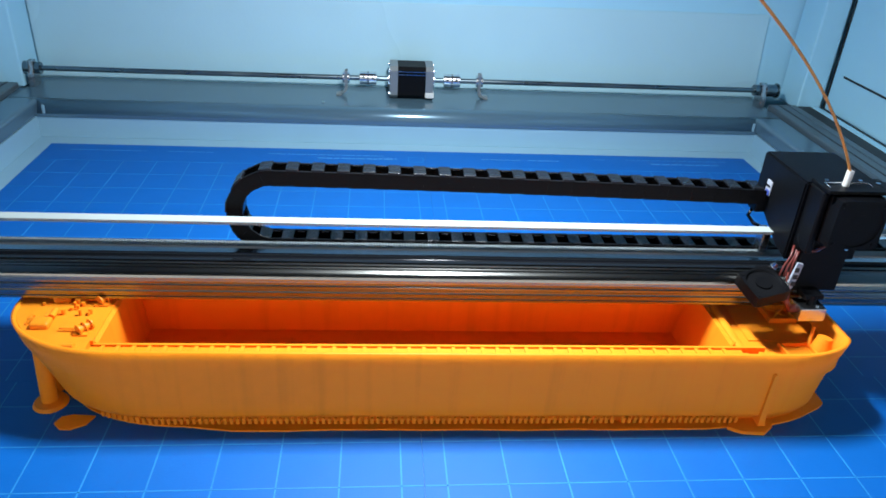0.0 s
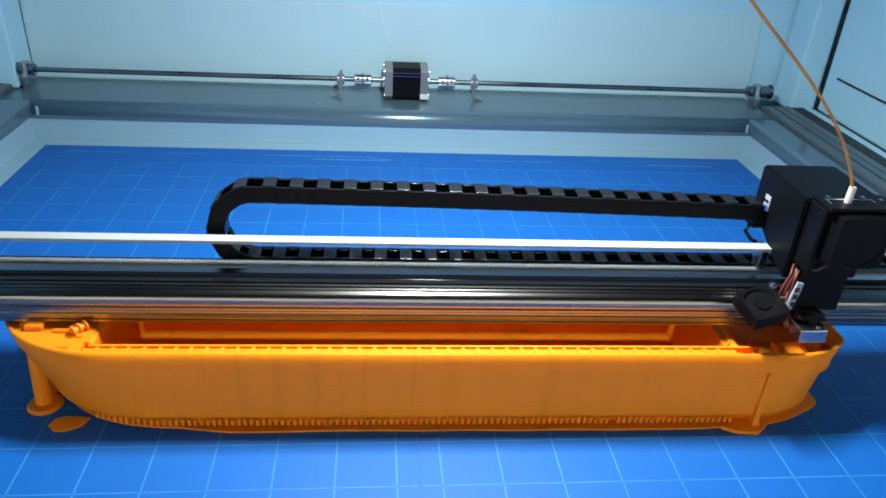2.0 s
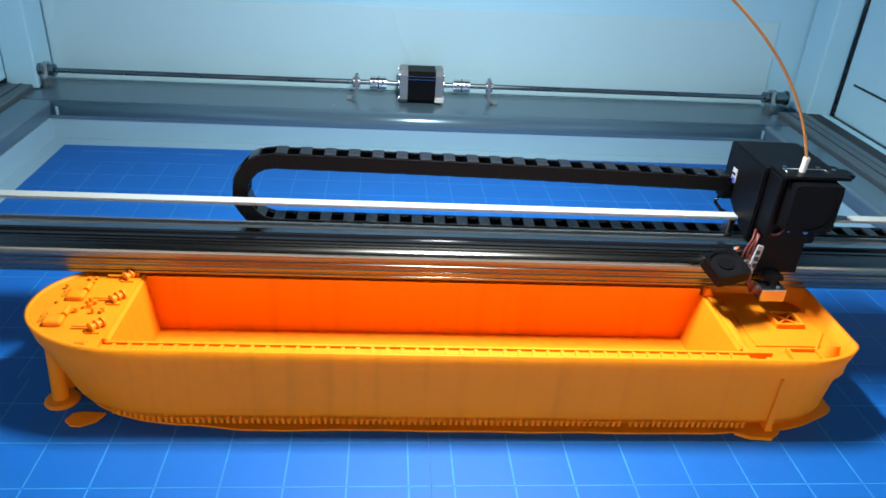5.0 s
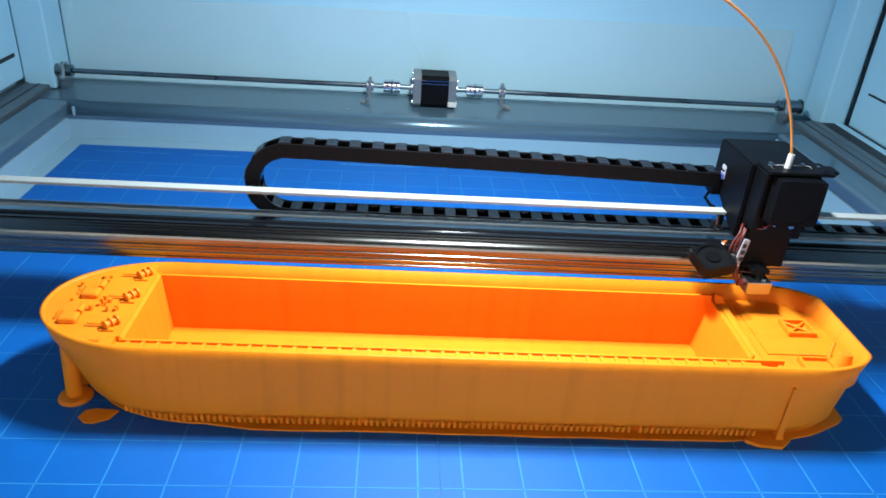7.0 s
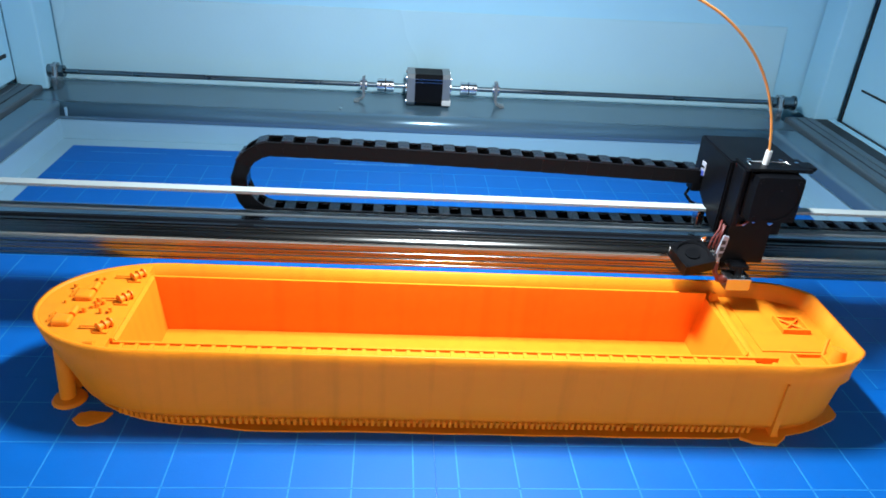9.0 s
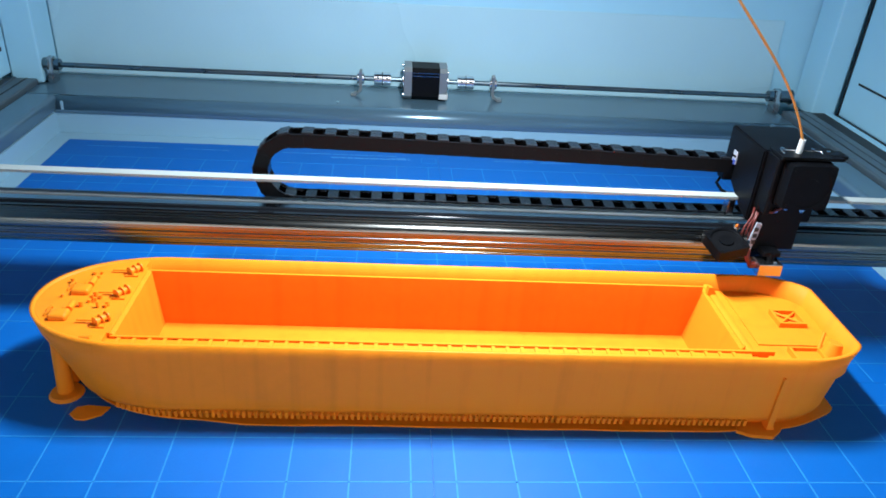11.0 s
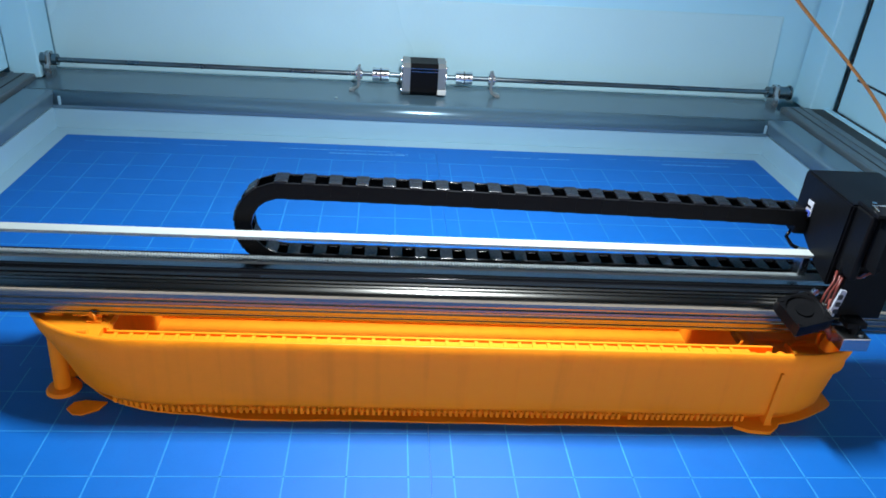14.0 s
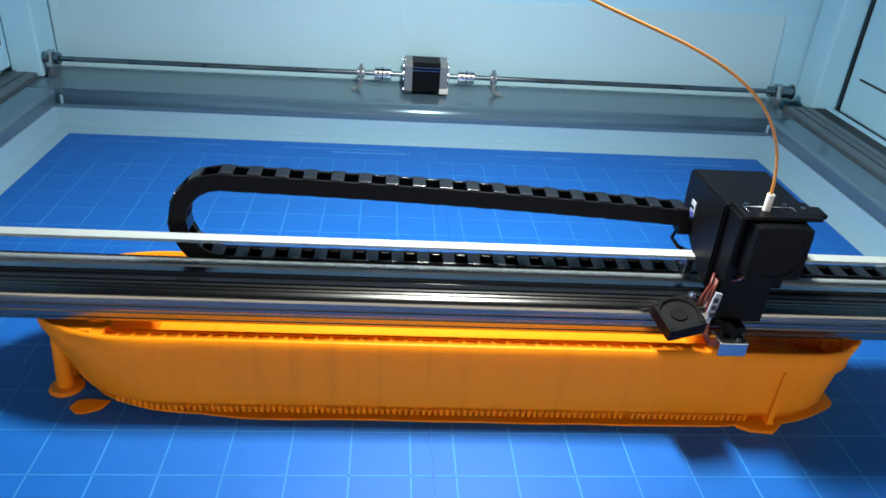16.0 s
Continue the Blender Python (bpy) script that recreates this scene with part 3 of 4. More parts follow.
    part("support_foot", prism([(0.198, -0.0585), (0.207, -0.0630), (0.222, -0.0645), (0.231, -0.0570), (0.230, -0.0480), (0.202, -0.0480)], -0.0002, 0.0026, "z"), M_ORANGE, s)
    brim = [(x, y + (0.0060 + 0.0016 * noise.noise((x * 60, y * 60, 0))) * (0.45 if x > 0.2 else 1 if x > -0.15 else 0.25)) for x, y in outline(-0.257, 0.276, 0.0525, 0.085, 0.060, 0.028)]
    brim = [(x + 0.012 * max(0, (x - 0.266) / 0.02), y) for x, y in brim]
    loop = ring(brim)
    part("brim", prism(loop, -0.0003, 0.0012, "z"), M_ORANGE, s, "thin flat printed brim")
    block = box(-0.0011, 0.0011, -0.0012, 0.0012, 0.0, 0.0050, 0.0003, 1)
    me = bpy.data.meshes.new("support_block")
    block.to_mesh(me)
    block.free()
    me.materials.append(M_ORANGE)
    for k in range(108):
        if k == 86:
            continue
        x = -0.224 + 0.00400 * k
        y = -0.0552
        if x < -0.182:
            a = (-0.182 - x) / 0.081
            y = -0.0552 * math.sqrt(max(0.05, 1 - a * a))
        o = new("support_block", me)
        o.parent, o.location = s, (x, y + 0.0002, 0.0040)
    flake = thing("plastic_flake", "loose leaf-shaped orange scrap of printed plastic", "scrap", (-0.2135, 0.0215, 0.0006), 12)
    part("flake", prism([(-0.0120, 0.001), (-0.008, 0.007), (-0.001, 0.0075), (0.0130, 0.003), (0.008, -0.004), (-0.002, -0.0068), (-0.008, -0.005)], 0, 0.0012, "z"), M_ORANGE, flake)


# ---- gantry, print head, chain and filament ----
HEAD = [
    (0.0, 0.2920, 0.0520), (0.2, 0.2920, 0.0485), (0.5, 0.2910, 0.0350), (0.7, 0.2900, 0.0330), (1.0, 0.2880, 0.0430), (1.25, 0.2870, 0.0525), (1.5, 0.2860, 0.0480),
    (1.7, 0.2850, 0.0380), (2.0, 0.2830, 0.0260), (2.2, 0.2830, 0.0290), (2.5, 0.2830, 0.0460), (2.7, 0.2820, 0.0500), (3.0, 0.2800, 0.0410), (3.25, 0.2785, 0.0300),
    (3.5, 0.2770, 0.0250), (3.75, 0.2775, 0.0360), (4.0, 0.2780, 0.0500), (4.2, 0.2775, 0.0530), (5.0, 0.2730, 0.0850), (6.0, 0.2670, 0.1150), (6.5, 0.2650, 0.1220),
    (7.0, 0.2620, 0.1060), (7.5, 0.2590, 0.1200), (8.0, 0.2560, 0.1070), (8.5, 0.2560, 0.1200), (9.0, 0.2510, 0.1070), (9.2, 0.2500, 0.1095), (10.2, 0.2620, 0.1170),
    (11.3, 0.2950, 0.1210), (11.5, 0.3020, 0.1200), (12.0, 0.3190, 0.1050), (12.5, 0.3180, 0.0820), (13.0, 0.3170, 0.0560), (13.5, 0.3170, 0.0340), (14.0, 0.2980, 0.0180),
    (14.5, 0.2800, 0.0120), (15.0, 0.2570, 0.0100), (15.5, 0.2340, 0.0100), (16.0, 0.2090, 0.0100)]


SKEW = -0.7  # the gantry stands a little askew, in degrees


def gantry():
    g = thing("gantry", "polished metal gantry beam with toothed drive belt", "gantry", (0, HEAD[0][2], 0))
    # cross-section of the beam: black channelled top, rounded bright shoulder, ridged lower front
    top = [(0.0470, 0.0690), (0.0470, 0.0872), (0.0452, 0.0884), (0.0412, 0.0888), (0.0404, 0.0876), (0.0360, 0.0880), (0.0350, 0.0893), (0.0320, 0.0894), (0.0316, 0.0690)]
    part("top_channel", prism(top[::-1], -0.470, 0.530), M_CHANNEL, g, "glossy black channelled top of the beam")
    p = [(0.0315, 0.0688), (0.0315, 0.0888), (0.0300, 0.0891), (0.0284, 0.0888)]
    p += [(0.0277, 0.0878), (0.0262, 0.0874)]
    r = 0.0062
    p += [(0.0205 + r - r * math.sin(a), 0.0868 - r + r * math.cos(a)) for a in (k * math.pi / 20 for k in range(1, 10))]
    p += [(0.0203, 0.0790), (0.0213, 0.0782), (0.0213, 0.0770), (0.0201, 0.0762), (0.0200, 0.0744), (0.0206, 0.0738), (0.0214, 0.0730),
          (0.0214, 0.0718), (0.0202, 0.0710), (0.0203, 0.0692), (0.0211, 0.0684), (0.0211, 0.0674), (0.0203, 0.0668), (0.0204, 0.0652), (0.0218, 0.0643), (0.0300, 0.0643)]
    bm = prism(p[::-1], -0.470, 0.530)
    part("beam", bm, M_POLISH, g, "polished metal beam with a ridged front")
    part("rear_profile", box(-0.470, 0.530, 0.0475, 0.0600, 0.0650, 0.0860, 0.001), M_ALU, g)
    part("chain_tray", box(-0.470, 0.530, 0.0605, 0.0850, 0.0745, 0.0765), M_BLACK, g, "black tray under the cable chain")
    # belt loop: upper run smooth side up, lower run teeth up
    part("belt_upper", box(-0.470, 0.530, 0.0460, 0.0548, 0.1105, 0.1118), M_BELT, g, "flat white upper run of the belt")
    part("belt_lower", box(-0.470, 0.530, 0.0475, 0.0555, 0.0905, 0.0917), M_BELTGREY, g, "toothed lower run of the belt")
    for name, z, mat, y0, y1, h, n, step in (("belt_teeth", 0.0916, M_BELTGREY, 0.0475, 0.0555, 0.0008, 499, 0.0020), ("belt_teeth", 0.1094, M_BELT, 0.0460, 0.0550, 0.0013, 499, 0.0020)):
        vs, fs = [], []
        for k in range(n):
            x = -0.469 + step * k
            i = len(vs)
            vs += [(x, y0, z), (x + 0.0013, y0, z), (x + 0.0013, y1, z), (x, y1, z), (x + 0.0003, y0, z + h), (x + 0.0010, y0, z + h), (x + 0.0010, y1, z + h), (x + 0.0003, y1, z + h)]
            fs += [(i + a, i + b, i + c, i + d) for a, b, c, d in ((3, 2, 1, 0), (4, 5, 6, 7), (0, 1, 5, 4), (1, 2, 6, 5), (2, 3, 7, 6), (3, 0, 4, 7))]
        me = bpy.data.meshes.new(name)
        me.from_pydata(vs, [], fs)
        me.materials.append(mat)
        o = new(name, me)
        o.parent = g
        o["kind"] = "stuff"
    for x in (-0.472, 0.532):
        part("end_carriage", box(x - 0.025, x + 0.025, 0.010, 0.075, 0.0545, 0.0660, 0.002), M_ALU, g)
        part("end_plate", box(x - 0.0015, x + 0.0015, 0.016, 0.070, 0.0655, 0.1200, 0.0005), M_ALU, g)
        part("idler", rod((x * 0.985, 0.045, 0.1010), (x * 0.985, 0.057, 0.1010), 0.0090, 20), M_CHROME, g)
    return g


def fan_body(name, size, depth, parent, label):
    """Square fan with a round opening, hub and blades, lying in its own xy plane, facing up."""
    f = new(name)
    f.parent = parent
    f["label"] = label
    n, h, r = 32, size / 2, size * 0.455
    bm = bmesh.new()
    sq, ci = [], []
    for k in range(n):
        a = 2 * math.pi * k / n
        c, s_ = math.cos(a), math.sin(a)
        q = h / max(abs(c), abs(s_))
        q = min(q, h * 1.36)
        sq.append((c * q, s_ * q))
        ci.append((c * r, s_ * r))
    lo = [[bm.verts.new((x, y, -depth / 2)) for x, y in sq], [bm.verts.new((x, y, -depth / 2)) for x, y in ci]]
    hi = [[bm.verts.new((x, y, depth / 2)) for x, y in sq], [bm.verts.new((x, y, depth / 2)) for x, y in ci]]
    for k in range(n):
        j = (k + 1) % n
        bm.faces.new((hi[0][k], hi[0][j], hi[1][j], hi[1][k]))
        bm.faces.new((lo[0][j], lo[0][k], lo[1][k], lo[1][j]))
        bm.faces.new((lo[0][k], lo[0][j], hi[0][j], hi[0][k]))
        bm.faces.new((lo[1][j], lo[1][k], hi[1][k], hi[1][j])).smooth = True
    part("shroud", bm, M_BLACK, f)
    part("back_plate", rod((0, 0, -depth * 0.5), (0, 0, -depth * 0.42), r * 1.02, 28), M_MATTE, f)
    # added black disc: darkens the opening like deep shade, hides the blades
    part("dark_disc", rod((0, 0, depth * 0.22), (0, 0, depth * 0.30), r * 0.99, 28), M_MATTE, f)
    part("hub", rod((0, 0, -depth * 0.4), (0, 0, depth * 0.42), size * 0.21, 20), M_BLACK, f)
    for k in range(7):
        a = 2 * math.pi * k / 7
        bl = box(size * 0.19, size * 0.44, -size * 0.07, size * 0.07, -0.0004, 0.0004)
        bmesh.ops.rotate(bl, cent=(0, 0, 0), matrix=Matrix.Rotation(radians(35), 3, "X"), verts=bl.verts[:])
        bmesh.ops.rotate(bl, cent=(0, 0, 0), matrix=Matrix.Rotation(a, 3, "Z"), verts=bl.verts[:])
        part("blade", bl, M_MATTE, f)
    for sx in (-1, 1):
        for sy in (-1, 1):
            part("screw", rod((sx * h * 0.8, sy * h * 0.8, depth / 2 - 0.0005), (sx * h * 0.8, sy * h * 0.8, depth / 2 + 0.0006), size * 0.045, 10), M_MATTE, f)
    return f


def print_head():
    h = thing("print_head", "black print head with cooling fans riding on the gantry", "print head", (HEAD[0][1], HEAD[0][2], 0))
    # rear box with sloping lower edge
    prof = [(0.020, 0.1600), (0.0785, 0.1600), (0.0800, 0.1585), (0.0800, 0.131), (0.0600, 0.117), (0.0350, 0.104), (0.0200, 0.100)]
    bm = prism(prof, -0.0205, 0.0325)
    bmesh.ops.bevel(bm, geom=bm.edges[:], offset=0.0012, segments=2, affect="EDGES")
    part("motor_box", bm, M_BLACK, h, "black box behind the head")
    part("carriage", box(-0.0165, 0.0180, 0.0115, 0.0205, 0.0820, 0.1500, 0.001), M_BLACK, h)
    part("front_plate", box(-0.0150, 0.0185, 0.0090, 0.0120, 0.0815, 0.1220, 0.0006), M_MATTE, h, "black front plate")
    part("fan_duct", box(-0.0120, 0.0240, 0.0010, 0.0200, 0.1235, 0.1590, 0.0015), M_BLACK, h)
    part("side_cover", box(-0.0172, -0.0124, 0.0030, 0.0210, 0.1140, 0.1600, 0.0012), M_BLACK, h)
    fan = fan_body("front_fan", 0.0350, 0.0100, h, "black square cooling fan")
    fan.matrix_basis = pose(0.0058, -0.0035, 0.1420, 90, 0, 0)
    part("fan_grille", box(-0.0110, 0.0225, -0.0076, -0.0066, 0.1255, 0.1585, 0.0004), M_MATTE, h)
    # top plate with a bright edge and inlet
    part("top_plate", box(-0.0170, 0.0310, -0.0010, 0.0220, 0.1605, 0.1630, 0.0006), M_BLACK, h)
    part("plate_edge", tube([(-0.0135, 0.004, 0.1637), (-0.0142, 0.0112, 0.1640), (0.0, 0.0116, 0.1640), (0.0165, 0.0112, 0.1640), (0.0165, 0.006, 0.1637)], 0.0005, 8), M_CHROME, h, "thin bright wire clip")
    part("latch", prism([(0.024, 0.159), (0.0355, 0.1605), (0.0360, 0.1630), (0.024, 0.1632)], 0.004, 0.016, "y"), M_BLACK, h)
    part("inlet_tube", rod((-0.0007, 0.0090, 0.1600), (-0.0002, 0.0092, 0.1735), 0.0023, 16), M_WHITE, h, "short white inlet tube")
    for x, y in ((-0.010, 0.016), (0.014, 0.016), (0.024, 0.012)):
        part("screw", rod((x, y, 0.1625), (x, y, 0.1640), 0.0015, 10), M_CHROME, h)
    for x, z in ((0.0020, 0.1185), (-0.0055, 0.1160), (0.0150, 0.1170)):
        part("screw", rod((x, 0.0085, z), (x, 0.0072, z), 0.0021, 12), M_CHROME, h)
    # hot end
    hot = part("heater_block", box(-0.0140, 0.0050, -0.0085, 0.0065, 0.0665, 0.0765, 0.0006), M_ALU, h, "aluminium heater block")
    part("nozzle", rod((-0.004, -0.001, 0.0622), (-0.004, -0.001, 0.0668), 0.0008, 14, 0.0030), M_CHROME, hot)
    part("heat_break", rod((-0.003, 0.0, 0.0762), (-0.003, 0.0, 0.0830), 0.0030, 14), M_MATTE, hot)
    part("screw", rod((0.0, -0.004, 0.0765), (0.0, -0.004, 0.0778), 0.0014, 8), M_CHROME, hot)
    part("cartridge", rod((-0.0185, 0.000, 0.0720), (-0.0138, 0.000, 0.0720), 0.0028, 12), M_SILICONE, hot, "red-sleeved heater wires")
    part("sleeve", tube([(-0.0175, 0.000, 0.0720), (-0.0205, 0.002, 0.0770), (-0.0195, 0.006, 0.0860), (-0.0180, 0.0110, 0.0950)], 0.0020), M_SILICONE, hot)
    part("sink", box(-0.0100, 0.0040, -0.0020, 0.0090, 0.0800, 0.0840, 0.0005), M_MATTE, hot)
    # side fan on a bright bracket
    sf = fan_body("side_fan", 0.0262, 0.0095, h, "small tilted black part cooling fan")
    sf.matrix_basis = pose(-0.0415, 0.0015, 0.0893, 14, -8, 12)
    br = part("fan_bracket", prism([(-0.0235, 0.0830), (-0.0195, 0.0830), (-0.0165, 0.0960), (-0.0155, 0.1060), (-0.0195, 0.1070), (-0.0215, 0.0960)], 0.0030, 0.0048, "y"), M_STICKER, h, "bright slotted steel fan bracket")
    for z in (0.0890, 0.0945, 0.1000):
        part("slot", box(-0.0205, -0.0175, 0.0022, 0.0031, z, z + 0.0032), M_GAP, br)
    part("arm", rod((-0.0330, 0.004, 0.0860), (-0.0190, 0.004, 0.0845), 0.0014, 8), M_CHROME, br)
    part("bolt", rod((-0.0300, 0.0140, 0.0990), (-0.0300, 0.0120, 0.0990), 0.0024, 12), M_CHROME, br)
    part("bolt", rod((-0.0250, 0.002, 0.0905), (-0.0250, 0.0, 0.0915), 0.0022, 10), M_CHROME, br)
    # wires
    part("wire", tube([(-0.0250, 0.006, 0.0950), (-0.0230, 0.008, 0.1020), (-0.0190, 0.0100, 0.1090), (-0.0165, 0.0140, 0.1160)], 0.0008), M_RED, h)
    part("wire", tube([(-0.0280, 0.007, 0.0930), (-0.0255, 0.009, 0.1010), (-0.0205, 0.0120, 0.1080), (-0.0180, 0.0160, 0.1140)], 0.0008), M_RED, h)
    part("wire", tube([(-0.0220, 0.005, 0.0930), (-0.0205, 0.0070, 0.1040), (-0.0180, 0.0090, 0.1130)], 0.0008), M_RED, h)
    part("wire", tube([(-0.0150, 0.0090, 0.1140), (-0.0080, 0.0060, 0.1150), (-0.0020, 0.0060, 0.1190), (0.0005, 0.0070, 0.1235)], 0.0008), M_RED, h)
    part("wire", tube([(-0.0170, 0.0120, 0.1130), (-0.0160, 0.0160, 0.1200), (-0.0150, 0.0200, 0.1280)], 0.0016), M_MATTE, h)
    # belt clamp and sticker
    part("belt_clamp", box(-0.0240, -0.0180, 0.0460, 0.0560, 0.0900, 0.1100, 0.0008), M_ALU, h)
    st = part("sticker", box(-0.0212, -0.0206, 0.0585, 0.0655, 0.1325, 0.1430), M_STICKER, h, "small white and blue sticker")
    part("mark", box(-0.0216, -0.0210, 0.0590, 0.0640, 0.1320, 0.1360), M_STICKBLUE, st)
    part("mark", box(-0.0216, -0.0210, 0.0600, 0.0655, 0.1380, 0.1395), M_MATTE, st)
    part("connector", box(-0.0280, -0.0185, 0.0600, 0.0720, 0.1180, 0.1300, 0.001), M_BLACK, h, "black chain end fitting")
    part("cable", tube([(-0.0260, 0.0660, 0.1200), (-0.0300, 0.0640, 0.1140), (-0.0250, 0.0620, 0.1080), (-0.0190, 0.0600, 0.1060)], 0.0014), M_LINKGREY, h)
    return h


PITCH, LINKS = 0.0089, 108
CHAIN_Y, Z_TOP, Z_LOW = 0.0720, 0.1310, 0.0840


def cable_chain():
    c = thing("cable_chain", "black plastic cable chain looping back behind the gantry", "cable chain", (0, HEAD[0][2], 0))
    # one link: two side cheeks with rounded ends; every other link carries two cross bars
    hw, ht, p = 0.0072, 0.0068, PITCH
    cheeks = []
    for grow in (0.0, 0.0001):
        e, h, r = p * 0.5 + 0.0016, ht - 0.0012 + grow, 0.0012
        prof = []
        for sx, sz, a0 in ((1, 1, 0), (-1, 1, 90), (-1, -1, 180), (1, -1, 270)):
            for d in (0, 30, 60, 90):
                w = radians(a0 + d)
                prof.append((sx * (e - r) + r * math.cos(w), sz * (h - r) + r * math.sin(w)))
        bm = prism(prof, -0.0010, 0.0010, "y")
        me = bpy.data.meshes.new("cheek")
        bm.to_mesh(me)
        bm.free()
        me.materials.append(M_MATTE)
        cheeks.append(me)
    b = bpy.data.meshes.new("cross_bar")
    bm = box(-0.0044, 0.0044, -hw - 0.0006, hw + 0.0006, -0.0011, 0.0011, 0.0006, 2)
    bm.to_mesh(b)
    bm.free()
    b.materials.append(M_LINKGREY)
    clip = bpy.data.meshes.new("clip")
    bm = box(-0.0030, 0.0030, -0.0016, 0.0002, -0.0006, 0.0006, 0.0004, 2)
    bm.to_mesh(clip)
    bm.free()
    clip.materials.append(M_LINKGREY)
    links = []
    for k in range(LINKS):
        l = new("link")
        l.parent = c
        w = hw + 0.0002 * (k % 2)
        for y in (-w, w):
            o = new("cheek", cheeks[k % 2])
            o.parent, o.location = l, (0, y, 0)
        for z in (-ht + 0.0010, ht - 0.0021):
            if k % 2 == 0:
                o = new("cross_bar", b)
                o.parent, o.location = l, (0, 0, z)
            else:
                o = new("clip", clip)
                o.parent, o.location = l, (0, w - 0.0010, z)
        links.append(l)
    return c, links


def chain_pose(k, xh):
    """Link k counted from the head, with the head at xh: along the upper run, round the bend, back along the lower run."""
    r = (Z_TOP - Z_LOW) / 2
    slack = max(0.0, min(1.0, (0.275 - xh) / 0.066))
    xc = xh / 2 - 0.2675 + r + 0.0068 + 0.0052 * slack
    s = PITCH * (k + 0.5)
    start = xh - 0.0260
    run = start - xc
    rise = 0.006 + 0.007 * slack
    if s < run:
        u = s / run
        z = Z_TOP + rise * u * (1.6 - 0.6 * u)
        return pose(start - s, CHAIN_Y, z, 0, 180 + math.degrees(math.atan(rise * (1.6 - 1.2 * u) / run)), 0)
    rr = r + rise * 0.5
    a = (s - run) / rr
    if a < math.pi:
        return pose(xc - rr * math.sin(a), CHAIN_Y, Z_LOW + rr + rr * math.cos(a), 0, 180 - math.degrees(a), 0)
    return pose(xc + s - run - math.pi * rr, CHAIN_Y, Z_LOW, 0, 0, 0)


# filament: curve from the inlet at some moments, as three control points (x, z) each
CURVES = [
(0.0, (-0.0213, 0.0463), (-0.0549, 0.0799), (-0.0901, 0.1096)),
    (2.0, (-0.0193, 0.0517), (-0.0609, 0.0809), (-0.0964, 0.1144)),
    (4.0, (-0.0157, 0.0495), (-0.0520, 0.0803), (-0.0869, 0.1102)),
    (6.5, (-0.0122, 0.0480), (-0.0323, 0.0843), (-0.0738, 0.1074)),
    (9.0, (-0.0052, 0.0487), (-0.0327, 0.0887), (-0.0745, 0.1054)),
    (11.5, (-0.0183, 0.0428), (-0.0514, 0.0695), (-0.0781, 0.1011)),
    (13.0, (-0.0222, 0.0486), (-0.0674, 0.0725), (-0.0971, 0.1103)),
    (14.5, (-0.0108, 0.0576), (-0.0596, 0.0870), (-0.1005, 0.1159)),
    (15.0, (-0.0087, 0.0618), (-0.0475, 0.0954), (-0.1042, 0.1095)),
    (16.0, (-0.0005, 0.0748), (-0.0687, 0.0885), (-0.1220, 0.1091))]
SEG, SEGS = 0.0085, 30


def filament():
    f = thing("filament", "thin orange plastic filament feeding into the print head", "filament", (HEAD[0][1], HEAD[0][2], 0))
    me = bpy.data.meshes.new("filament_piece")
    bm = rod((0, 0, -0.0004), (0, 0, SEG + 0.0004), 0.00092, 10)
    bm.to_mesh(me)
    bm.free()
    me.materials.append(M_FILAMENT)
    out = []
    for k in range(SEGS):
        o = new("filament_piece", me)
        o.parent = f
        out.append(o)
    return f, out


def mixed(table, t):
    for a, b in zip(table, table[1:]):
        if a[0] <= t <= b[0]:
            u = (t - a[0]) / (b[0] - a[0])
            return [np.array(p) * (1 - u) + np.array(q) * u for p, q in zip(a[1:], b[1:])]
    return [np.array(p) for p in table[-1][1:]]


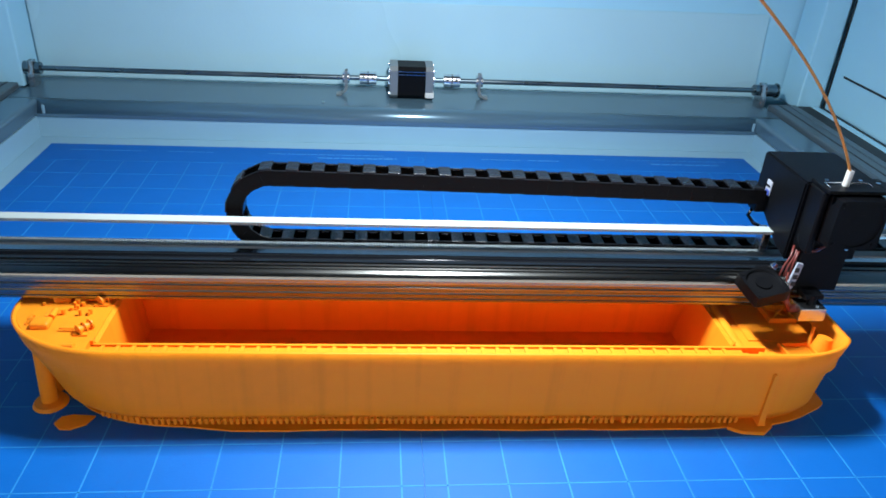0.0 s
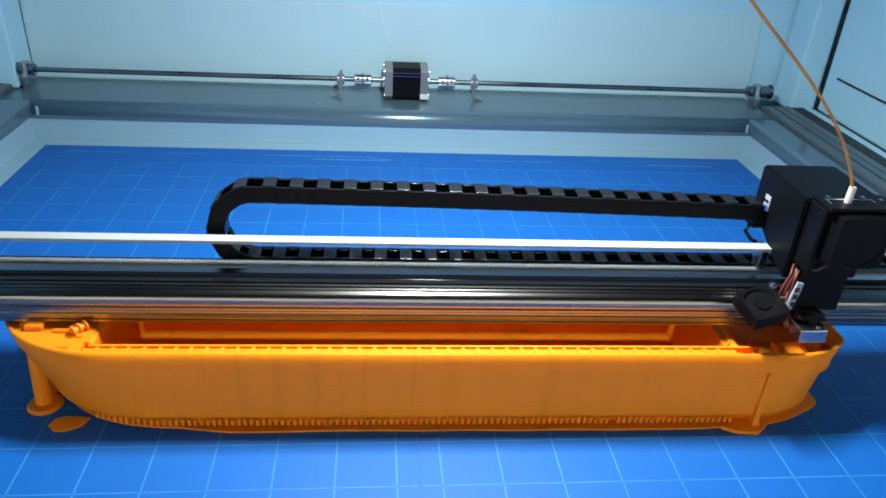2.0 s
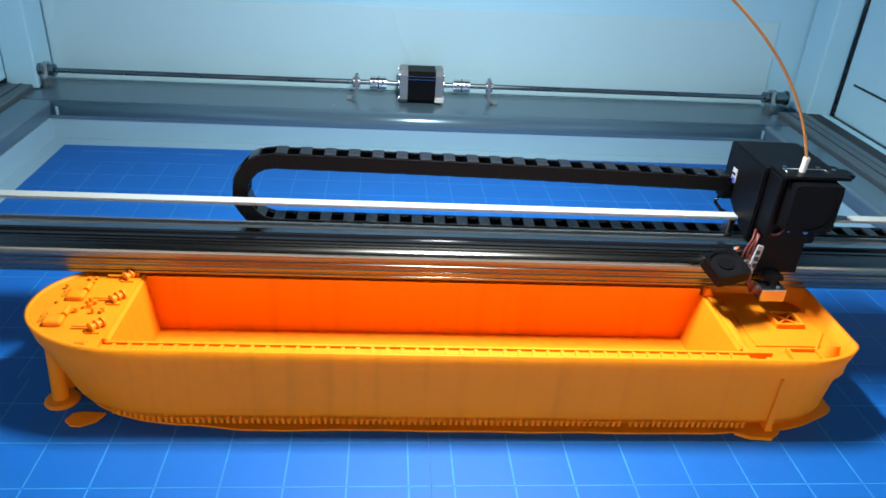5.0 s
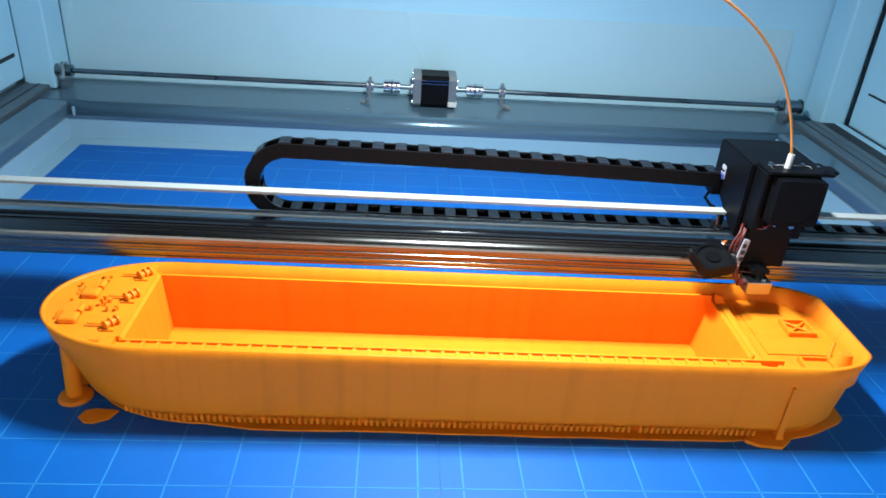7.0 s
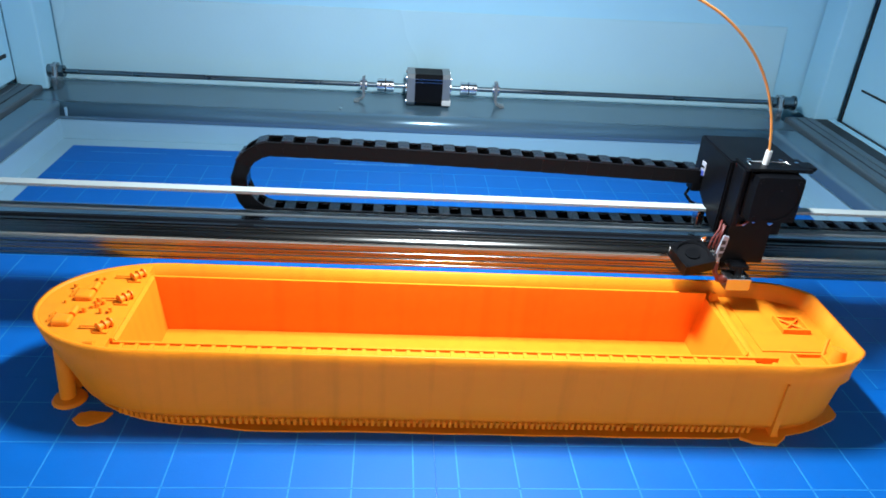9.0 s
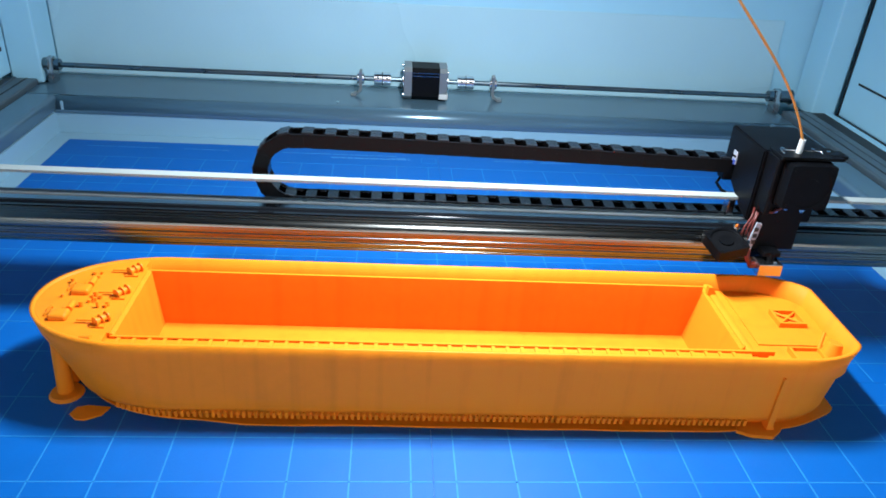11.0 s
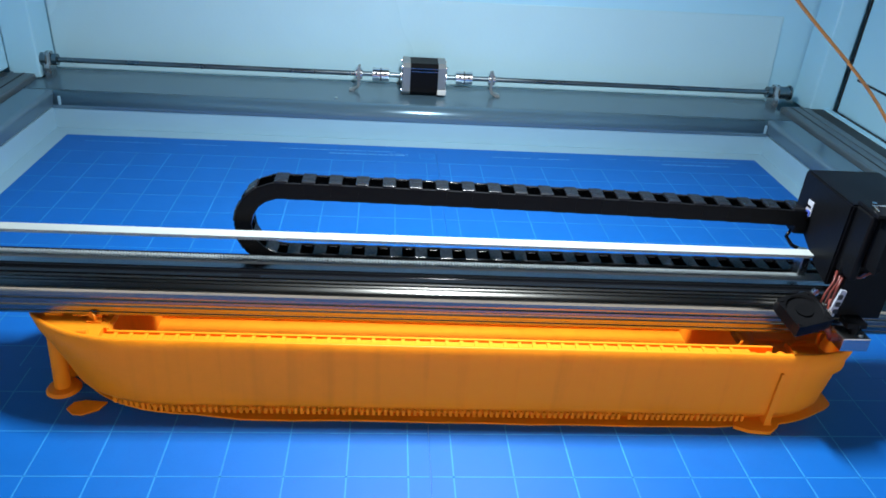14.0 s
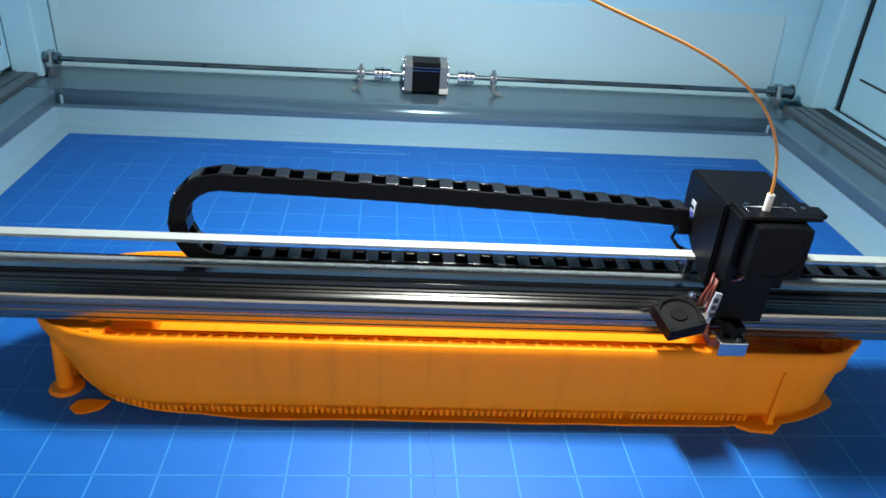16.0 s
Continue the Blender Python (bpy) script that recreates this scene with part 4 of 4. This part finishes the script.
def filament_poses(t):
    p1, p2, p3 = mixed(CURVES, t)
    p0 = np.array((-0.0004, 0.0045))
    us = np.linspace(0, 1, 120)[:, None]
    pts = (1 - us) ** 3 * p0 + 3 * (1 - us) ** 2 * us * p1 + 3 * (1 - us) * us ** 2 * p2 + us ** 3 * p3
    end = pts[-1] - pts[-2]
    end = end / np.linalg.norm(end)
    pts = np.vstack([pts] + [pts[-1] + end * d for d in np.arange(0.002, 0.20, 0.002)])
    d = np.r_[0, np.cumsum(np.hypot(*np.diff(pts, axis=0).T))]
    out = []
    for k in range(SEGS):
        q = [np.array([np.interp(s, d, pts[:, 0]), np.interp(s, d, pts[:, 1])]) for s in (k * SEG, (k + 1) * SEG)]
        dx, dz = q[1] - q[0]
        out.append(pose(q[0][0], 0.0091, 0.168 + q[0][1], 0, math.degrees(math.atan2(dx, dz)), 0))
    return out


def led_lamp():
    l = thing("led_lamp", "short white LED bar lamp above the bed", "lamp", (LAMP_AT[0], LAMP_AT[1], LAMP_AT[2]))
    part("housing", box(-0.022, 0.022, -0.062, 0.062, 0.004, 0.020, 0.003), M_WALL, l)
    part("stem", rod((0, 0, 0.019), (0, 0, 0.3297), 0.005, 12), M_ALU, l)


def motions():
    walk(g_gantry, [(t, pose(0, y - 0.0025, 0, 0, 0, SKEW)) for t, x, y in HEAD])
    walk(g_head, [(t, pose(x, y, 0)) for t, x, y in HEAD])
    walk(g_chain, [(t, pose(0, y - 0.0025, 0, 0, 0, SKEW)) for t, x, y in HEAD])
    walk(g_filament, [(t, pose(x, y, 0)) for t, x, y in HEAD])
    slow = [r for r in HEAD if r[0] * 2 % 1 == 0 or r[0] in (5.0, 6.0, 10.2, 11.3)]
    for k, l in enumerate(g_links):
        walk(l, [(t, chain_pose(k, x)) for t, x, y in slow])
    times = [r[0] for r in slow if r[0] * 2 % 1 == 0]
    rows = [filament_poses(t) for t in times]
    for k, o in enumerate(g_pieces):
        walk(o, [(t, r[k]) for t, r in zip(times, rows)])


enclosure()
side_panels()
frame_beams()
bed()
drive()
led_lamp()
g_gantry = gantry()
g_head = print_head()
g_chain, g_links = cable_chain()
g_filament, g_pieces = filament()
ship()
build_sheets()
motions()
